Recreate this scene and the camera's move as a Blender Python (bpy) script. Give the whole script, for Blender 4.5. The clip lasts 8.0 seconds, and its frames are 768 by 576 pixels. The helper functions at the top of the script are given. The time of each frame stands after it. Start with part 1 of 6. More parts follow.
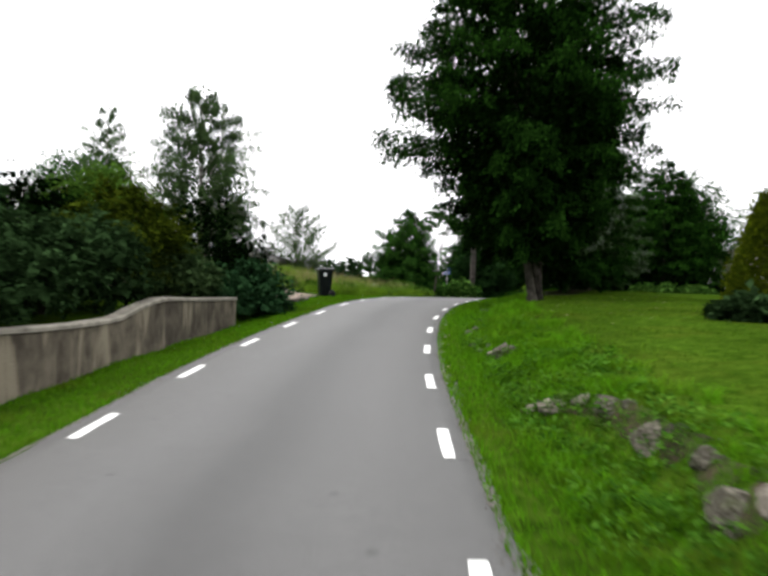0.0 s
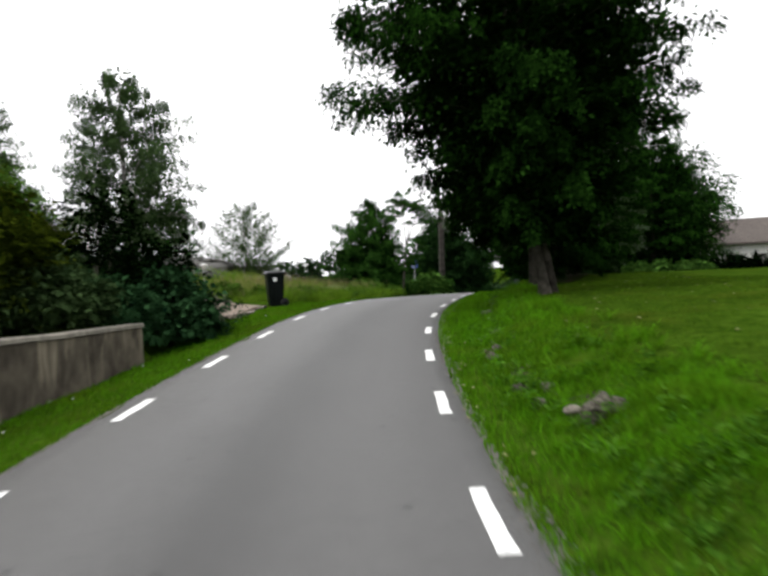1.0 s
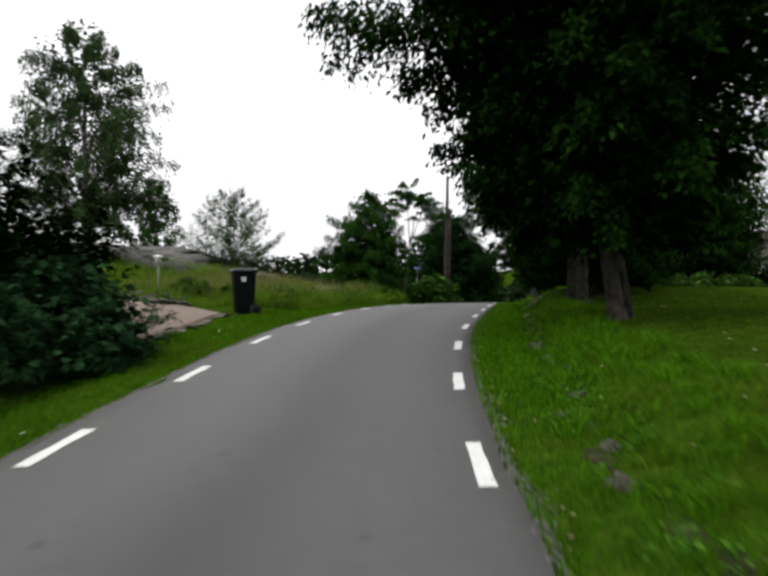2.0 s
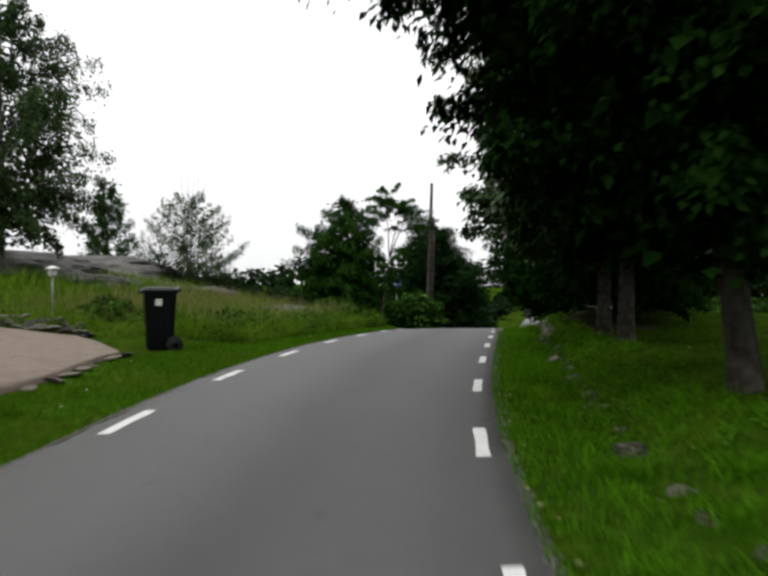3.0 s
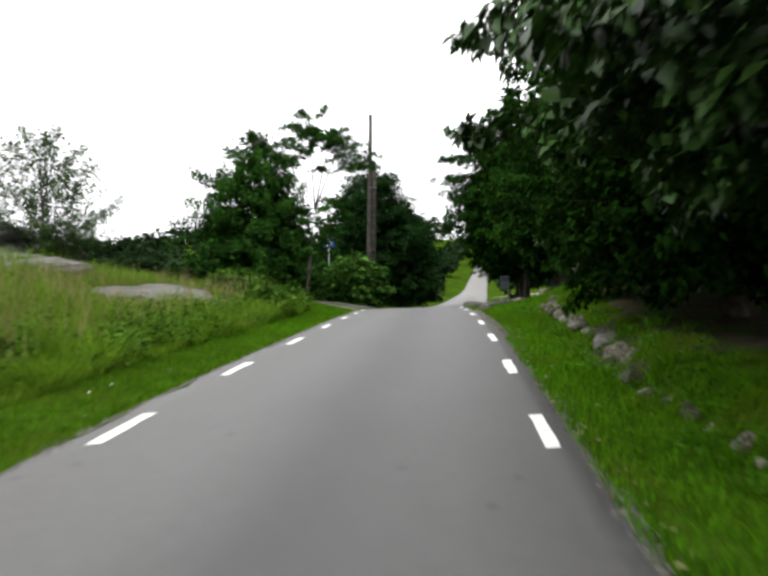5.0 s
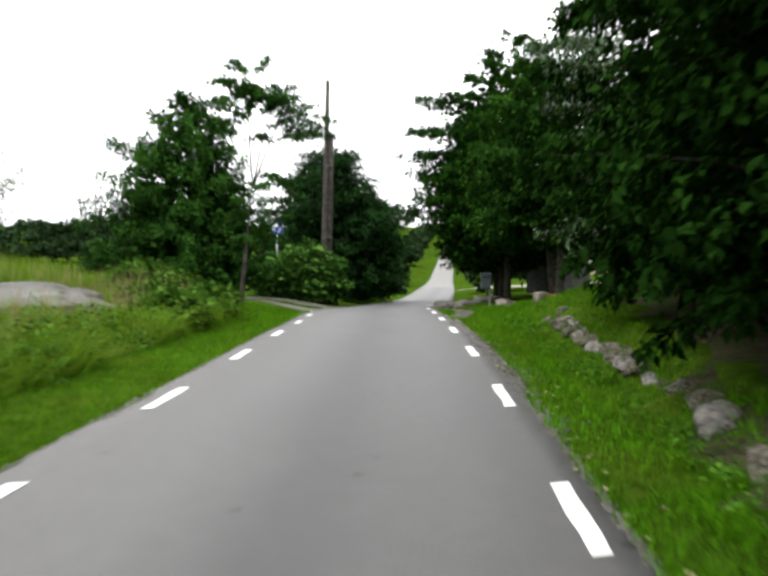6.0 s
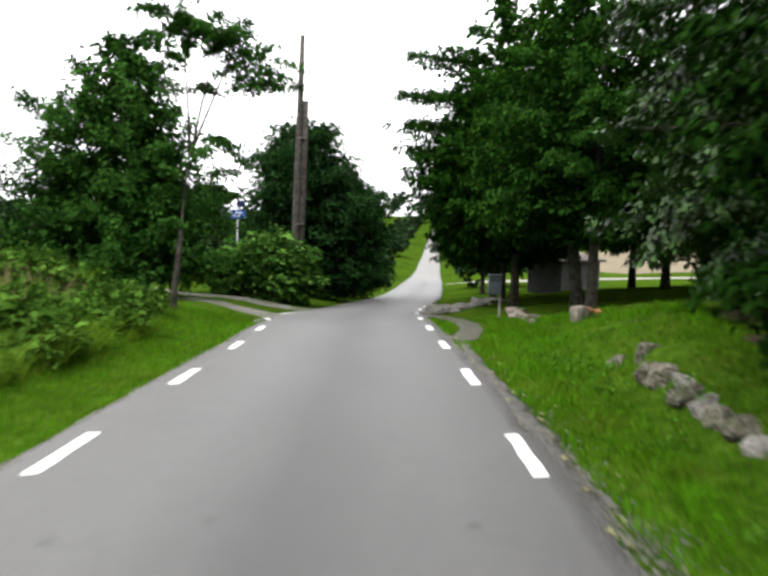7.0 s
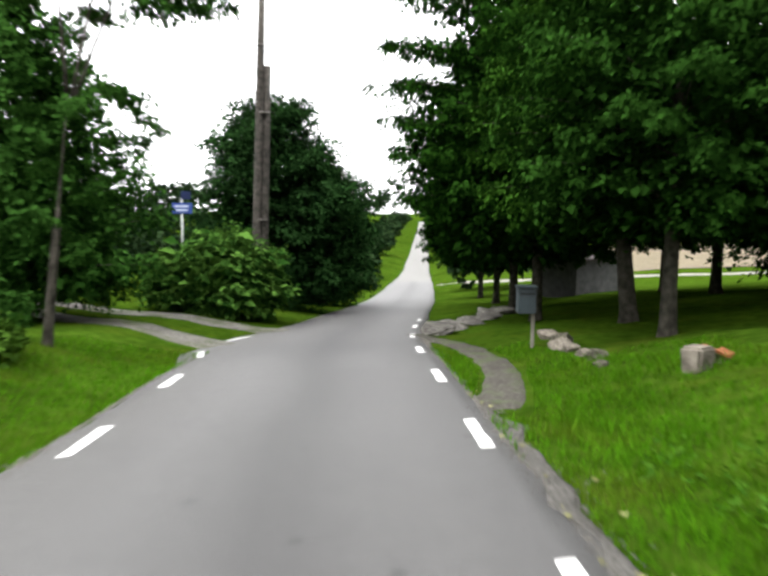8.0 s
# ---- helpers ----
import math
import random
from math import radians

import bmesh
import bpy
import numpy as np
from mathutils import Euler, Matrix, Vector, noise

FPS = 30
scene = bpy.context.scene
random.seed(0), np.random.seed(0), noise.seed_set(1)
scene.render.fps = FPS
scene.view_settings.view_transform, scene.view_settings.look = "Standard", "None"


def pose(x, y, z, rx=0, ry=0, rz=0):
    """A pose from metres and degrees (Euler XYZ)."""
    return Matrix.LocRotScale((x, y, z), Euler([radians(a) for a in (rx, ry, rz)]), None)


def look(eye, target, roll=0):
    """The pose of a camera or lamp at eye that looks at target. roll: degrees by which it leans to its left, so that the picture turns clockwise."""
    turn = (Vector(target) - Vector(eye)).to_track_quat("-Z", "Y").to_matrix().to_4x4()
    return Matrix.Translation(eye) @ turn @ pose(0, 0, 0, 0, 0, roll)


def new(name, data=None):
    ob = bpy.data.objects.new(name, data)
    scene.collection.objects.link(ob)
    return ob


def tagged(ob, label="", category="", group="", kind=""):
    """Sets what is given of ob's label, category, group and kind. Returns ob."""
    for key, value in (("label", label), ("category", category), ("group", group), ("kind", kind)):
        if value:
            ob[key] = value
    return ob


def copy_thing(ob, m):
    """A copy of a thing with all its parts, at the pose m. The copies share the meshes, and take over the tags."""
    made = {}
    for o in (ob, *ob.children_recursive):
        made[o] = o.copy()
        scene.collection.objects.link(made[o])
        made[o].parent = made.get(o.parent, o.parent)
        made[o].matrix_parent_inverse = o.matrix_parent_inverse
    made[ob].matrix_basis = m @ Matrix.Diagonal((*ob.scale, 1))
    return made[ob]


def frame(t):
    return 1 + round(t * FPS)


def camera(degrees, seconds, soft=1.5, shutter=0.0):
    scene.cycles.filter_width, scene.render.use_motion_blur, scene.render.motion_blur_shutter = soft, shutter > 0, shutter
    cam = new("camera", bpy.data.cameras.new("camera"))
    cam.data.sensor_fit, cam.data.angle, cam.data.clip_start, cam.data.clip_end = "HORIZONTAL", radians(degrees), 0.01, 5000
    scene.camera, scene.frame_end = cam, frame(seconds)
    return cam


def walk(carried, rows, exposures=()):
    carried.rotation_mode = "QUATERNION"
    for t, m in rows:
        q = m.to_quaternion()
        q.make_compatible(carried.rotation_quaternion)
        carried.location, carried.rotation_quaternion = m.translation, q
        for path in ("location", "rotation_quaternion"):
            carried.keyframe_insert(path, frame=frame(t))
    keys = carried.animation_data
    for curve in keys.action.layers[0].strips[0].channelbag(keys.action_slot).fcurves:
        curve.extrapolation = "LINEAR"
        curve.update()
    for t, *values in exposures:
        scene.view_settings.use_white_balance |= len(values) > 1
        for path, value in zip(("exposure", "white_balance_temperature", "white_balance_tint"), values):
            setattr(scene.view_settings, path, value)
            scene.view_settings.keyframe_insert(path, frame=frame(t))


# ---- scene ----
cam = camera(55.0, 8.0, soft=3.0, shutter=0.5)
PATH = [
    (0, (-0.041, -0.787, 1.454), (-0.067, 1.213, 1.42), 1.3),
    (0.5, (-0.141, 1.957, 1.468), (-0.14, 3.956, 1.397), -0.1),
    (1, (-0.237, 4.639, 1.504), (-0.157, 6.637, 1.46), -2.9),
    (2.3, (-0.005, 11.318, 1.66), (0.11, 13.314, 1.613), 0.7),
    (2.5, (0.066, 12.293, 1.692), (0.224, 14.287, 1.66), 0.5),
    (3, (0.23, 14.753, 1.776), (0.377, 16.747, 1.765), 0.4),
    (3.5, (0.444, 17.187, 1.836), (0.644, 19.175, 1.745), 0.5),
    (4, (0.672, 19.536, 1.914), (0.878, 21.522, 1.793), 0.2),
    (4.5, (1.008, 21.921, 1.974), (1.285, 23.898, 1.859), -0.3),
    (4.7, (1.156, 22.859, 1.989), (1.447, 24.834, 1.861), -0.6),
    (5.8, (2.174, 28.03, 2.011), (2.56, 29.988, 1.875), -0.3),
    (6, (2.393, 28.981, 2.0), (2.801, 30.932, 1.831), 0.1),
    (6.5, (2.902, 31.368, 1.949), (3.333, 33.308, 1.723), 1.4),
    (7, (3.485, 33.771, 1.908), (3.936, 35.709, 1.709), 1.4),
    (7.5, (4.086, 36.241, 1.829), (4.534, 38.18, 1.634), 1.1),
    (8, (4.685, 38.721, 1.735), (5.172, 40.65, 1.531), 0.6),
]
EXPOSURES = [(0.0, 2.08), (1.0, 1.80), (2.4, 1.25), (3.0, 1.24), (3.5, 1.28), (4.0, 1.82), (4.5, 2.08), (6.0, 2.52), (7.0, 2.70), (8.0, 2.86)]
walk(cam, [(t, look(eye, target, roll)) for t, eye, target, roll in PATH], EXPOSURES)

# ---- light: a bright overcast summer sky ----
world = bpy.data.worlds.new("overcast_sky")
scene.world = world
world.use_nodes = True
wn, wl = world.node_tree.nodes, world.node_tree.links
wn.clear()
sky = wn.new("ShaderNodeTexSky")
sky.sky_type, sky.sun_disc = "NISHITA", False
sky.sun_elevation, sky.sun_rotation = radians(54), radians(-117)
sky.air_density, sky.dust_density, sky.ozone_density = 1.0, 2.0, 1.0
grey = wn.new("ShaderNodeHueSaturation")
grey.inputs["Saturation"].default_value = 0.08
cloud = wn.new("ShaderNodeMix")
cloud.data_type = "RGBA"
cloud.inputs["Factor"].default_value = 0.85
cloud.inputs["B"].default_value = (8.5, 8.53, 8.6, 1)
bg = wn.new("ShaderNodeBackground")
bg.inputs["Strength"].default_value = 0.052
wout = wn.new("ShaderNodeOutputWorld")
wl.new(sky.outputs[0], grey.inputs["Color"])
wl.new(grey.outputs[0], cloud.inputs["A"])
# an overcast sky is brighter overhead than at the horizon
where = wn.new("ShaderNodeTexCoord")
height = wn.new("ShaderNodeSeparateXYZ")
rise = wn.new("ShaderNodeMapRange")
rise.inputs["To Min"].default_value, rise.inputs["To Max"].default_value = 1.0, 2.1
dome = wn.new("ShaderNodeMix")
dome.data_type, dome.blend_type = "RGBA", "MULTIPLY"
dome.inputs["Factor"].default_value = 1.0
wl.new(where.outputs["Generated"], height.inputs[0])
wl.new(height.outputs["Z"], rise.inputs["Value"])
wl.new(cloud.outputs["Result"], dome.inputs["A"])
wl.new(rise.outputs["Result"], dome.inputs["B"])
wl.new(dome.outputs["Result"], bg.inputs["Color"])
wl.new(bg.outputs[0], wout.inputs["Surface"])
sun = new("sun", bpy.data.lights.new("sun", "SUN"))
sun.data.energy, sun.data.angle, sun.data.color = 0.65, radians(25), (1.0, 0.985, 0.96)
sun.matrix_world = look((-6, -3, 30.5), (0, 0, 21.3))


# ---- materials ----
def mat(name, dark, light, scale=6.0, rough=0.8, bump=0.3, detail=6.0, big=0.35, spec=0.3, per_piece=0.0, island=False, bump_scale=None, through_light=0.0, metal=0.0, trans=(0.1, 0.2, 0.03), patch=None, spread=(0.32, 0.68), chance=(0.55, 0.5)):
    """A procedural surface: fine grain between two colours, broad drift of brightness, and relief."""
    m = bpy.data.materials.new(name)
    m.use_nodes = True
    n, l = m.node_tree.nodes, m.node_tree.links
    p = n["Principled BSDF"]
    p.inputs["Roughness"].default_value = rough
    p.inputs["Specular IOR Level"].default_value = spec
    p.inputs["Metallic"].default_value = metal
    co = n.new("ShaderNodeTexCoord")
    fine = n.new("ShaderNodeTexNoise")
    fine.inputs["Scale"].default_value, fine.inputs["Detail"].default_value = scale, detail
    broad = n.new("ShaderNodeTexNoise")
    broad.inputs["Scale"].default_value, broad.inputs["Detail"].default_value = scale * 0.11, 3.0
    ramp = n.new("ShaderNodeValToRGB")
    ramp.color_ramp.elements[0].position, ramp.color_ramp.elements[1].position = spread
    ramp.color_ramp.elements[0].color, ramp.color_ramp.elements[1].color = (*dark, 1), (*light, 1)
    l.new(co.outputs["Object"], fine.inputs["Vector"])
    l.new(co.outputs["Object"], broad.inputs["Vector"])
    factor = fine.outputs["Fac"]
    if island:
        geo = n.new("ShaderNodeNewGeometry")
        blend = n.new("ShaderNodeMath")
        blend.operation = "MULTIPLY_ADD"
        blend.inputs[1].default_value = chance[0]
        half = n.new("ShaderNodeMath")
        half.operation = "MULTIPLY"
        half.inputs[1].default_value = chance[1]
        l.new(fine.outputs["Fac"], half.inputs[0])
        l.new(geo.outputs["Random Per Island"], blend.inputs[0])
        l.new(half.outputs[0], blend.inputs[2])
        factor = blend.outputs[0]
    l.new(factor, ramp.inputs["Fac"])
    val = n.new("ShaderNodeMapRange")
    val.inputs["From Min"].default_value, val.inputs["From Max"].default_value = 0.3, 0.7
    val.inputs["To Min"].default_value, val.inputs["To Max"].default_value = 1 - big, 1 + big
    l.new(broad.outputs["Fac"], val.inputs["Value"])
    hsv = n.new("ShaderNodeHueSaturation")
    l.new(ramp.outputs["Color"], hsv.inputs["Color"])
    last = val.outputs["Result"]
    if per_piece:
        info = n.new("ShaderNodeObjectInfo")
        rnd = n.new("ShaderNodeMapRange")
        rnd.inputs["To Min"].default_value, rnd.inputs["To Max"].default_value = 1 - per_piece, 1 + per_piece
        l.new(info.outputs["Random"], rnd.inputs["Value"])
        mul = n.new("ShaderNodeMath")
        mul.operation = "MULTIPLY"
        l.new(last, mul.inputs[0])
        l.new(rnd.outputs["Result"], mul.inputs[1])
        last = mul.outputs[0]
    l.new(last, hsv.inputs["Value"])
    colour = hsv.outputs["Color"]
    if patch:
        tint, size, low, high, most = patch
        spots = n.new("ShaderNodeTexNoise")
        spots.inputs["Scale"].default_value, spots.inputs["Detail"].default_value, spots.inputs["Roughness"].default_value = size, 6.0, 0.65
        l.new(co.outputs["Object"], spots.inputs["Vector"])
        some = n.new("ShaderNodeMapRange")
        some.inputs["From Min"].default_value, some.inputs["From Max"].default_value, some.inputs["To Max"].default_value = low, high, most
        l.new(spots.outputs["Fac"], some.inputs["Value"])
        over = n.new("ShaderNodeMix")
        over.data_type = "RGBA"
        over.inputs["B"].default_value = (*tint, 1)
        l.new(some.outputs["Result"], over.inputs["Factor"])
        l.new(colour, over.inputs["A"])
        colour = over.outputs["Result"]
    l.new(colour, p.inputs["Base Color"])
    if bump:
        relief = n.new("ShaderNodeTexNoise")
        relief.inputs["Scale"].default_value, relief.inputs["Detail"].default_value = bump_scale or scale * 2.5, 5.0
        l.new(co.outputs["Object"], relief.inputs["Vector"])
        b = n.new("ShaderNodeBump")
        b.inputs["Strength"].default_value, b.inputs["Distance"].default_value = bump, 0.03
        l.new(relief.outputs["Fac"], b.inputs["Height"])
        l.new(b.outputs["Normal"], p.inputs["Normal"])
    if through_light:
        t = n.new("ShaderNodeBsdfTranslucent")
        t.inputs["Color"].default_value = (*trans, 1)
        mix = n.new("ShaderNodeMixShader")
        mix.inputs["Fac"].default_value = through_light
        l.new(p.outputs[0], mix.inputs[1])
        l.new(t.outputs[0], mix.inputs[2])
        l.new(mix.outputs[0], n["Material Output"].inputs["Surface"])
    return m


def leaf_mat(name, dark, light, rough=0.55, spec=0.0):
    trans = tuple(1.4 * c for c in light)
    return mat(name, dark, light, 4.0, rough, 0.0, 3.0, 0.4, spec, island=True, through_light=0.08, trans=trans, spread=(0.38, 0.86))


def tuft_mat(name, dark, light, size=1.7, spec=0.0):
    """Leaves that vary by tuft more than one by one; a near-black dark end paints in shaded gaps."""
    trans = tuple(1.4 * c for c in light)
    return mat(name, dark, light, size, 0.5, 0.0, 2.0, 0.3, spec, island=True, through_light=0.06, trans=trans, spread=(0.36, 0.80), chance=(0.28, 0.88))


M_ASPHALT = mat("asphalt", (0.04070, 0.03950, 0.03920), (0.05500, 0.05350, 0.05300), 60, 0.62, 0.25, 8, 0.07, 0.4, bump_scale=240, patch=((0.030, 0.0295, 0.0305), 0.8, 0.58, 0.76, 0.4))


def wear_bands(m):
    """Lighter, polished wheel tracks and a darker, oily middle along the asphalt."""
    n, l = m.node_tree.nodes, m.node_tree.links
    p = n["Principled BSDF"]
    uv = n.new("ShaderNodeUVMap")
    split = n.new("ShaderNodeSeparateXYZ")
    wobble = n.new("ShaderNodeTexNoise")
    wobble.inputs["Scale"].default_value, wobble.inputs["Detail"].default_value = 0.35, 4.0
    shift = n.new("ShaderNodeMath")
    shift.operation, shift.inputs[1].default_value = "MULTIPLY_ADD", 0.22
    ramp = n.new("ShaderNodeValToRGB")
    r = ramp.color_ramp
    r.elements[0].position, r.elements[0].color = 0.02, (1.0, 0.99, 0.97, 1)
    r.elements[1].position, r.elements[1].color = 0.98, (0.93, 0.93, 0.93, 1)
    for at, v in ((0.28, 1.10), (0.42, 0.86), (0.50, 0.62), (0.57, 0.66), (0.68, 0.92), (0.80, 1.06)):
        r.elements.new(at).color = (v, v, v, 1)
    mix = n.new("ShaderNodeMix")
    mix.data_type, mix.blend_type = "RGBA", "MULTIPLY"
    mix.inputs["Factor"].default_value = 1.0
    source = p.inputs["Base Color"].links[0].from_socket
    l.new(uv.outputs[0], split.inputs[0])
    l.new(uv.outputs[0], wobble.inputs["Vector"])
    l.new(wobble.outputs["Fac"], shift.inputs[0])
    l.new(split.outputs["X"], shift.inputs[2])
    l.new(shift.outputs[0], ramp.inputs["Fac"])
    l.new(source, mix.inputs["A"])
    l.new(ramp.outputs["Color"], mix.inputs["B"])
    # small dark tar spots, far apart
    spots = n.new("ShaderNodeTexVoronoi")
    spots.voronoi_dimensions = "2D"
    spots.inputs["Scale"].default_value = 0.75
    co = n.new("ShaderNodeTexCoord")
    dot = n.new("ShaderNodeMapRange")
    dot.inputs["From Min"].default_value, dot.inputs["From Max"].default_value = 0.018, 0.036
    dot.inputs["To Min"].default_value, dot.inputs["To Max"].default_value = 0.45, 1.0
    stain = n.new("ShaderNodeMix")
    stain.data_type, stain.blend_type = "RGBA", "MULTIPLY"
    stain.inputs["Factor"].default_value = 1.0
    l.new(co.outputs["Object"], spots.inputs["Vector"])
    l.new(spots.outputs["Distance"], dot.inputs["Value"])
    l.new(mix.outputs["Result"], stain.inputs["A"])
    l.new(dot.outputs["Result"], stain.inputs["B"])
    l.new(stain.outputs["Result"], p.inputs["Base Color"])


wear_bands(M_ASPHALT)
# paler asphalt: the sunlit look of the far road put into its colour
M_SUNLIT_ASPHALT = mat("sunlit_pale_asphalt", (0.085, 0.083, 0.078), (0.125, 0.122, 0.115), 20, 0.8, 0.3, 8, 0.12, 0.3, bump_scale=120)
M_EDGE = mat("broken_asphalt_edge", (0.05755, 0.05313, 0.04648), (0.11511, 0.10847, 0.09740), 30, 0.95, 0.6, 8, 0.2, 0.1)
M_PAINT = mat("road_paint", (0.44015, 0.44015, 0.42682), (0.54686, 0.54686, 0.53352), 40, 0.6, 0.15, 6, 0.06, 0.3, patch=((0.11, 0.11, 0.11), 7.0, 0.60, 0.70, 0.6))
M_GRASS = mat("mown_grass", (0.01150, 0.02750, 0.00190), (0.03000, 0.05750, 0.00500), 5.0, 0.9, 0.5, 8, 0.28, 0.0, bump_scale=45, patch=((0.03756, 0.04964, 0.00537), 0.9, 0.50, 0.72, 0.6))
M_BLADE = mat("grass_blades", (0.01500, 0.05500, 0.00160), (0.05300, 0.16000, 0.00500), 1.5, 0.8, 0.0, 4, 0.25, 0.0, island=True, through_light=0.25, trans=(0.08720, 0.16770, 0.00671), patch=((0.06708, 0.08050, 0.00939), 0.9, 0.50, 0.72, 0.7))
M_LAWN = mat("lawn_blades", (0.01500, 0.03700, 0.00220), (0.05000, 0.09600, 0.00560), 1.5, 0.8, 0.0, 4, 0.25, 0.0, island=True, through_light=0.15, trans=(0.05366, 0.10733, 0.00671), patch=((0.04159, 0.05501, 0.00537), 0.9, 0.50, 0.72, 0.6))
M_MEADOW = mat("meadow_grass", (0.02400, 0.06600, 0.00350), (0.09800, 0.17800, 0.01300), 0.8, 0.8, 0.0, 4, 0.25, 0.0, island=True, through_light=0.25, trans=(0.10733, 0.17441, 0.01342), patch=((0.13800, 0.12200, 0.04200), 0.4, 0.54, 0.74, 0.6))
M_STRAW = mat("dry_seed_heads", (0.13416, 0.09391, 0.05031), (0.24149, 0.18112, 0.10062), 2.0, 0.8, 0.0, 3, 0.2, 0.1, island=True, through_light=0.2, trans=(0.20124, 0.14758, 0.06708))
M_CONCRETE = mat("weathered_render", (0.03000, 0.02450, 0.01800), (0.08800, 0.07600, 0.05700), 3.0, 0.92, 0.4, 10, 0.3, 0.15, bump_scale=30)


def run_stains(m, pale):
    """Pale runs of lime and dark damp that trail down a rendered wall."""
    n, l = m.node_tree.nodes, m.node_tree.links
    p = n["Principled BSDF"]
    co = n.new("ShaderNodeTexCoord")
    stretch = n.new("ShaderNodeMapping")
    stretch.inputs["Rotation"].default_value = (radians(24), 0, 0)
    stretch.inputs["Scale"].default_value = (3.0, 2.6, 0.7)
    runs = n.new("ShaderNodeTexNoise")
    runs.inputs["Scale"].default_value, runs.inputs["Detail"].default_value, runs.inputs["Distortion"].default_value = 1.0, 4.0, 0.6
    some = n.new("ShaderNodeMapRange")
    some.inputs["From Min"].default_value, some.inputs["From Max"].default_value, some.inputs["To Max"].default_value = 0.52, 0.64, 0.75
    mix = n.new("ShaderNodeMix")
    mix.data_type = "RGBA"
    mix.inputs["B"].default_value = (*pale, 1)
    source = p.inputs["Base Color"].links[0].from_socket
    l.new(co.outputs["Object"], stretch.inputs["Vector"])
    l.new(stretch.outputs[0], runs.inputs["Vector"])
    l.new(runs.outputs["Fac"], some.inputs["Value"])
    l.new(some.outputs["Result"], mix.inputs["Factor"])
    l.new(source, mix.inputs["A"])
    l.new(mix.outputs["Result"], p.inputs["Base Color"])


run_stains(M_CONCRETE, (0.175, 0.152, 0.112))
M_ROCK = mat("granite", (0.01900, 0.01700, 0.01200), (0.11800, 0.10900, 0.08700), 11.0, 0.95, 0.8, 10, 0.35, 0.05, per_piece=0.25, bump_scale=26, patch=((0.022, 0.034, 0.007), 3.5, 0.50, 0.66, 0.6))
M_SLAB = mat("grey_slab_stone", (0.050, 0.047, 0.042), (0.150, 0.142, 0.128), 9.0, 0.95, 0.7, 10, 0.3, 0.05, per_piece=0.35, bump_scale=24)
M_PALE = mat("pale_granite", (0.08050, 0.07043, 0.05702), (0.18112, 0.16099, 0.13416), 7.0, 0.95, 0.6, 10, 0.25, 0.05, bump_scale=20)
M_OUTCROP = mat("bare_bedrock", (0.03500, 0.03400, 0.03150), (0.09200, 0.08900, 0.08300), 1.3, 0.9, 0.7, 10, 0.3, 0.2, bump_scale=4)
M_BARK = mat("lime_bark", (0.01500, 0.01350, 0.01050), (0.05600, 0.05200, 0.04200), 7.0, 0.95, 0.8, 8, 0.3, 0.02, bump_scale=22)
M_BIRCH_BARK = mat("birch_bark", (0.04696, 0.04025, 0.03689), (0.23478, 0.22136, 0.20124), 6.0, 0.9, 0.6, 8, 0.3, 0.1)
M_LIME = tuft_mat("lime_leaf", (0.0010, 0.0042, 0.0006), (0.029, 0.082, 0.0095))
# a darker copy of the lime leaf, some crown shade put into its colour
M_DIM_LIME = tuft_mat("dimmed_lime_leaf", (0.0006, 0.0027, 0.0004), (0.0175, 0.052, 0.0075))
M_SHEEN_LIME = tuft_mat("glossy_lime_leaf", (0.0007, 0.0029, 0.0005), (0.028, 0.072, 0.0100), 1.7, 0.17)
# two still darker copies: the shade of the dense row painted into the leaves
M_DEEP_SHADE_LIME = tuft_mat("deep_shade_lime_leaf", (0.0003, 0.0014, 0.0003), (0.0110, 0.0340, 0.0046), 1.4)
M_SHADED_LIME = tuft_mat("shaded_lime_leaf", (0.0004, 0.0018, 0.0003), (0.0125, 0.040, 0.0050))
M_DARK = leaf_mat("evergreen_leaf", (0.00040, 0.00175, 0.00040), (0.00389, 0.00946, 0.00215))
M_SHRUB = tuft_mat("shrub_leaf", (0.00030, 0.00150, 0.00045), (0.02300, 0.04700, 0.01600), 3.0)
M_GOLD = leaf_mat("golden_thuja_leaf", (0.02012, 0.03220, 0.00201), (0.06373, 0.08385, 0.00537))
M_OLIVE = tuft_mat("yellow_green_leaf", (0.00120, 0.00330, 0.00050), (0.03600, 0.05200, 0.00450))
M_JUNIPER = tuft_mat("juniper_needle", (0.00060, 0.00360, 0.00170), (0.02000, 0.05200, 0.01900), 3.0)
M_BIRCH = tuft_mat("birch_leaf", (0.00450, 0.01100, 0.00360), (0.04600, 0.07800, 0.02800))
M_HAWTHORN = tuft_mat("hawthorn_leaf", (0.00300, 0.00780, 0.00240), (0.04000, 0.06800, 0.02200))
M_ASH = tuft_mat("roadside_tree_leaf", (0.00120, 0.00540, 0.00080), (0.02500, 0.06900, 0.01150))
M_THICKET = tuft_mat("thicket_leaf", (0.0008, 0.0036, 0.0010), (0.017, 0.044, 0.012))
M_BRIGHT = leaf_mat("bright_shrub_leaf", (0.00900, 0.03000, 0.00450), (0.07800, 0.16500, 0.02800))
M_NETTLE = tuft_mat("nettle_leaf", (0.00700, 0.02300, 0.00270), (0.05400, 0.11200, 0.01500), 2.6)
M_WOOD = leaf_mat("far_wood_leaf", (0.005, 0.012, 0.005), (0.025, 0.046, 0.017), 0.7)
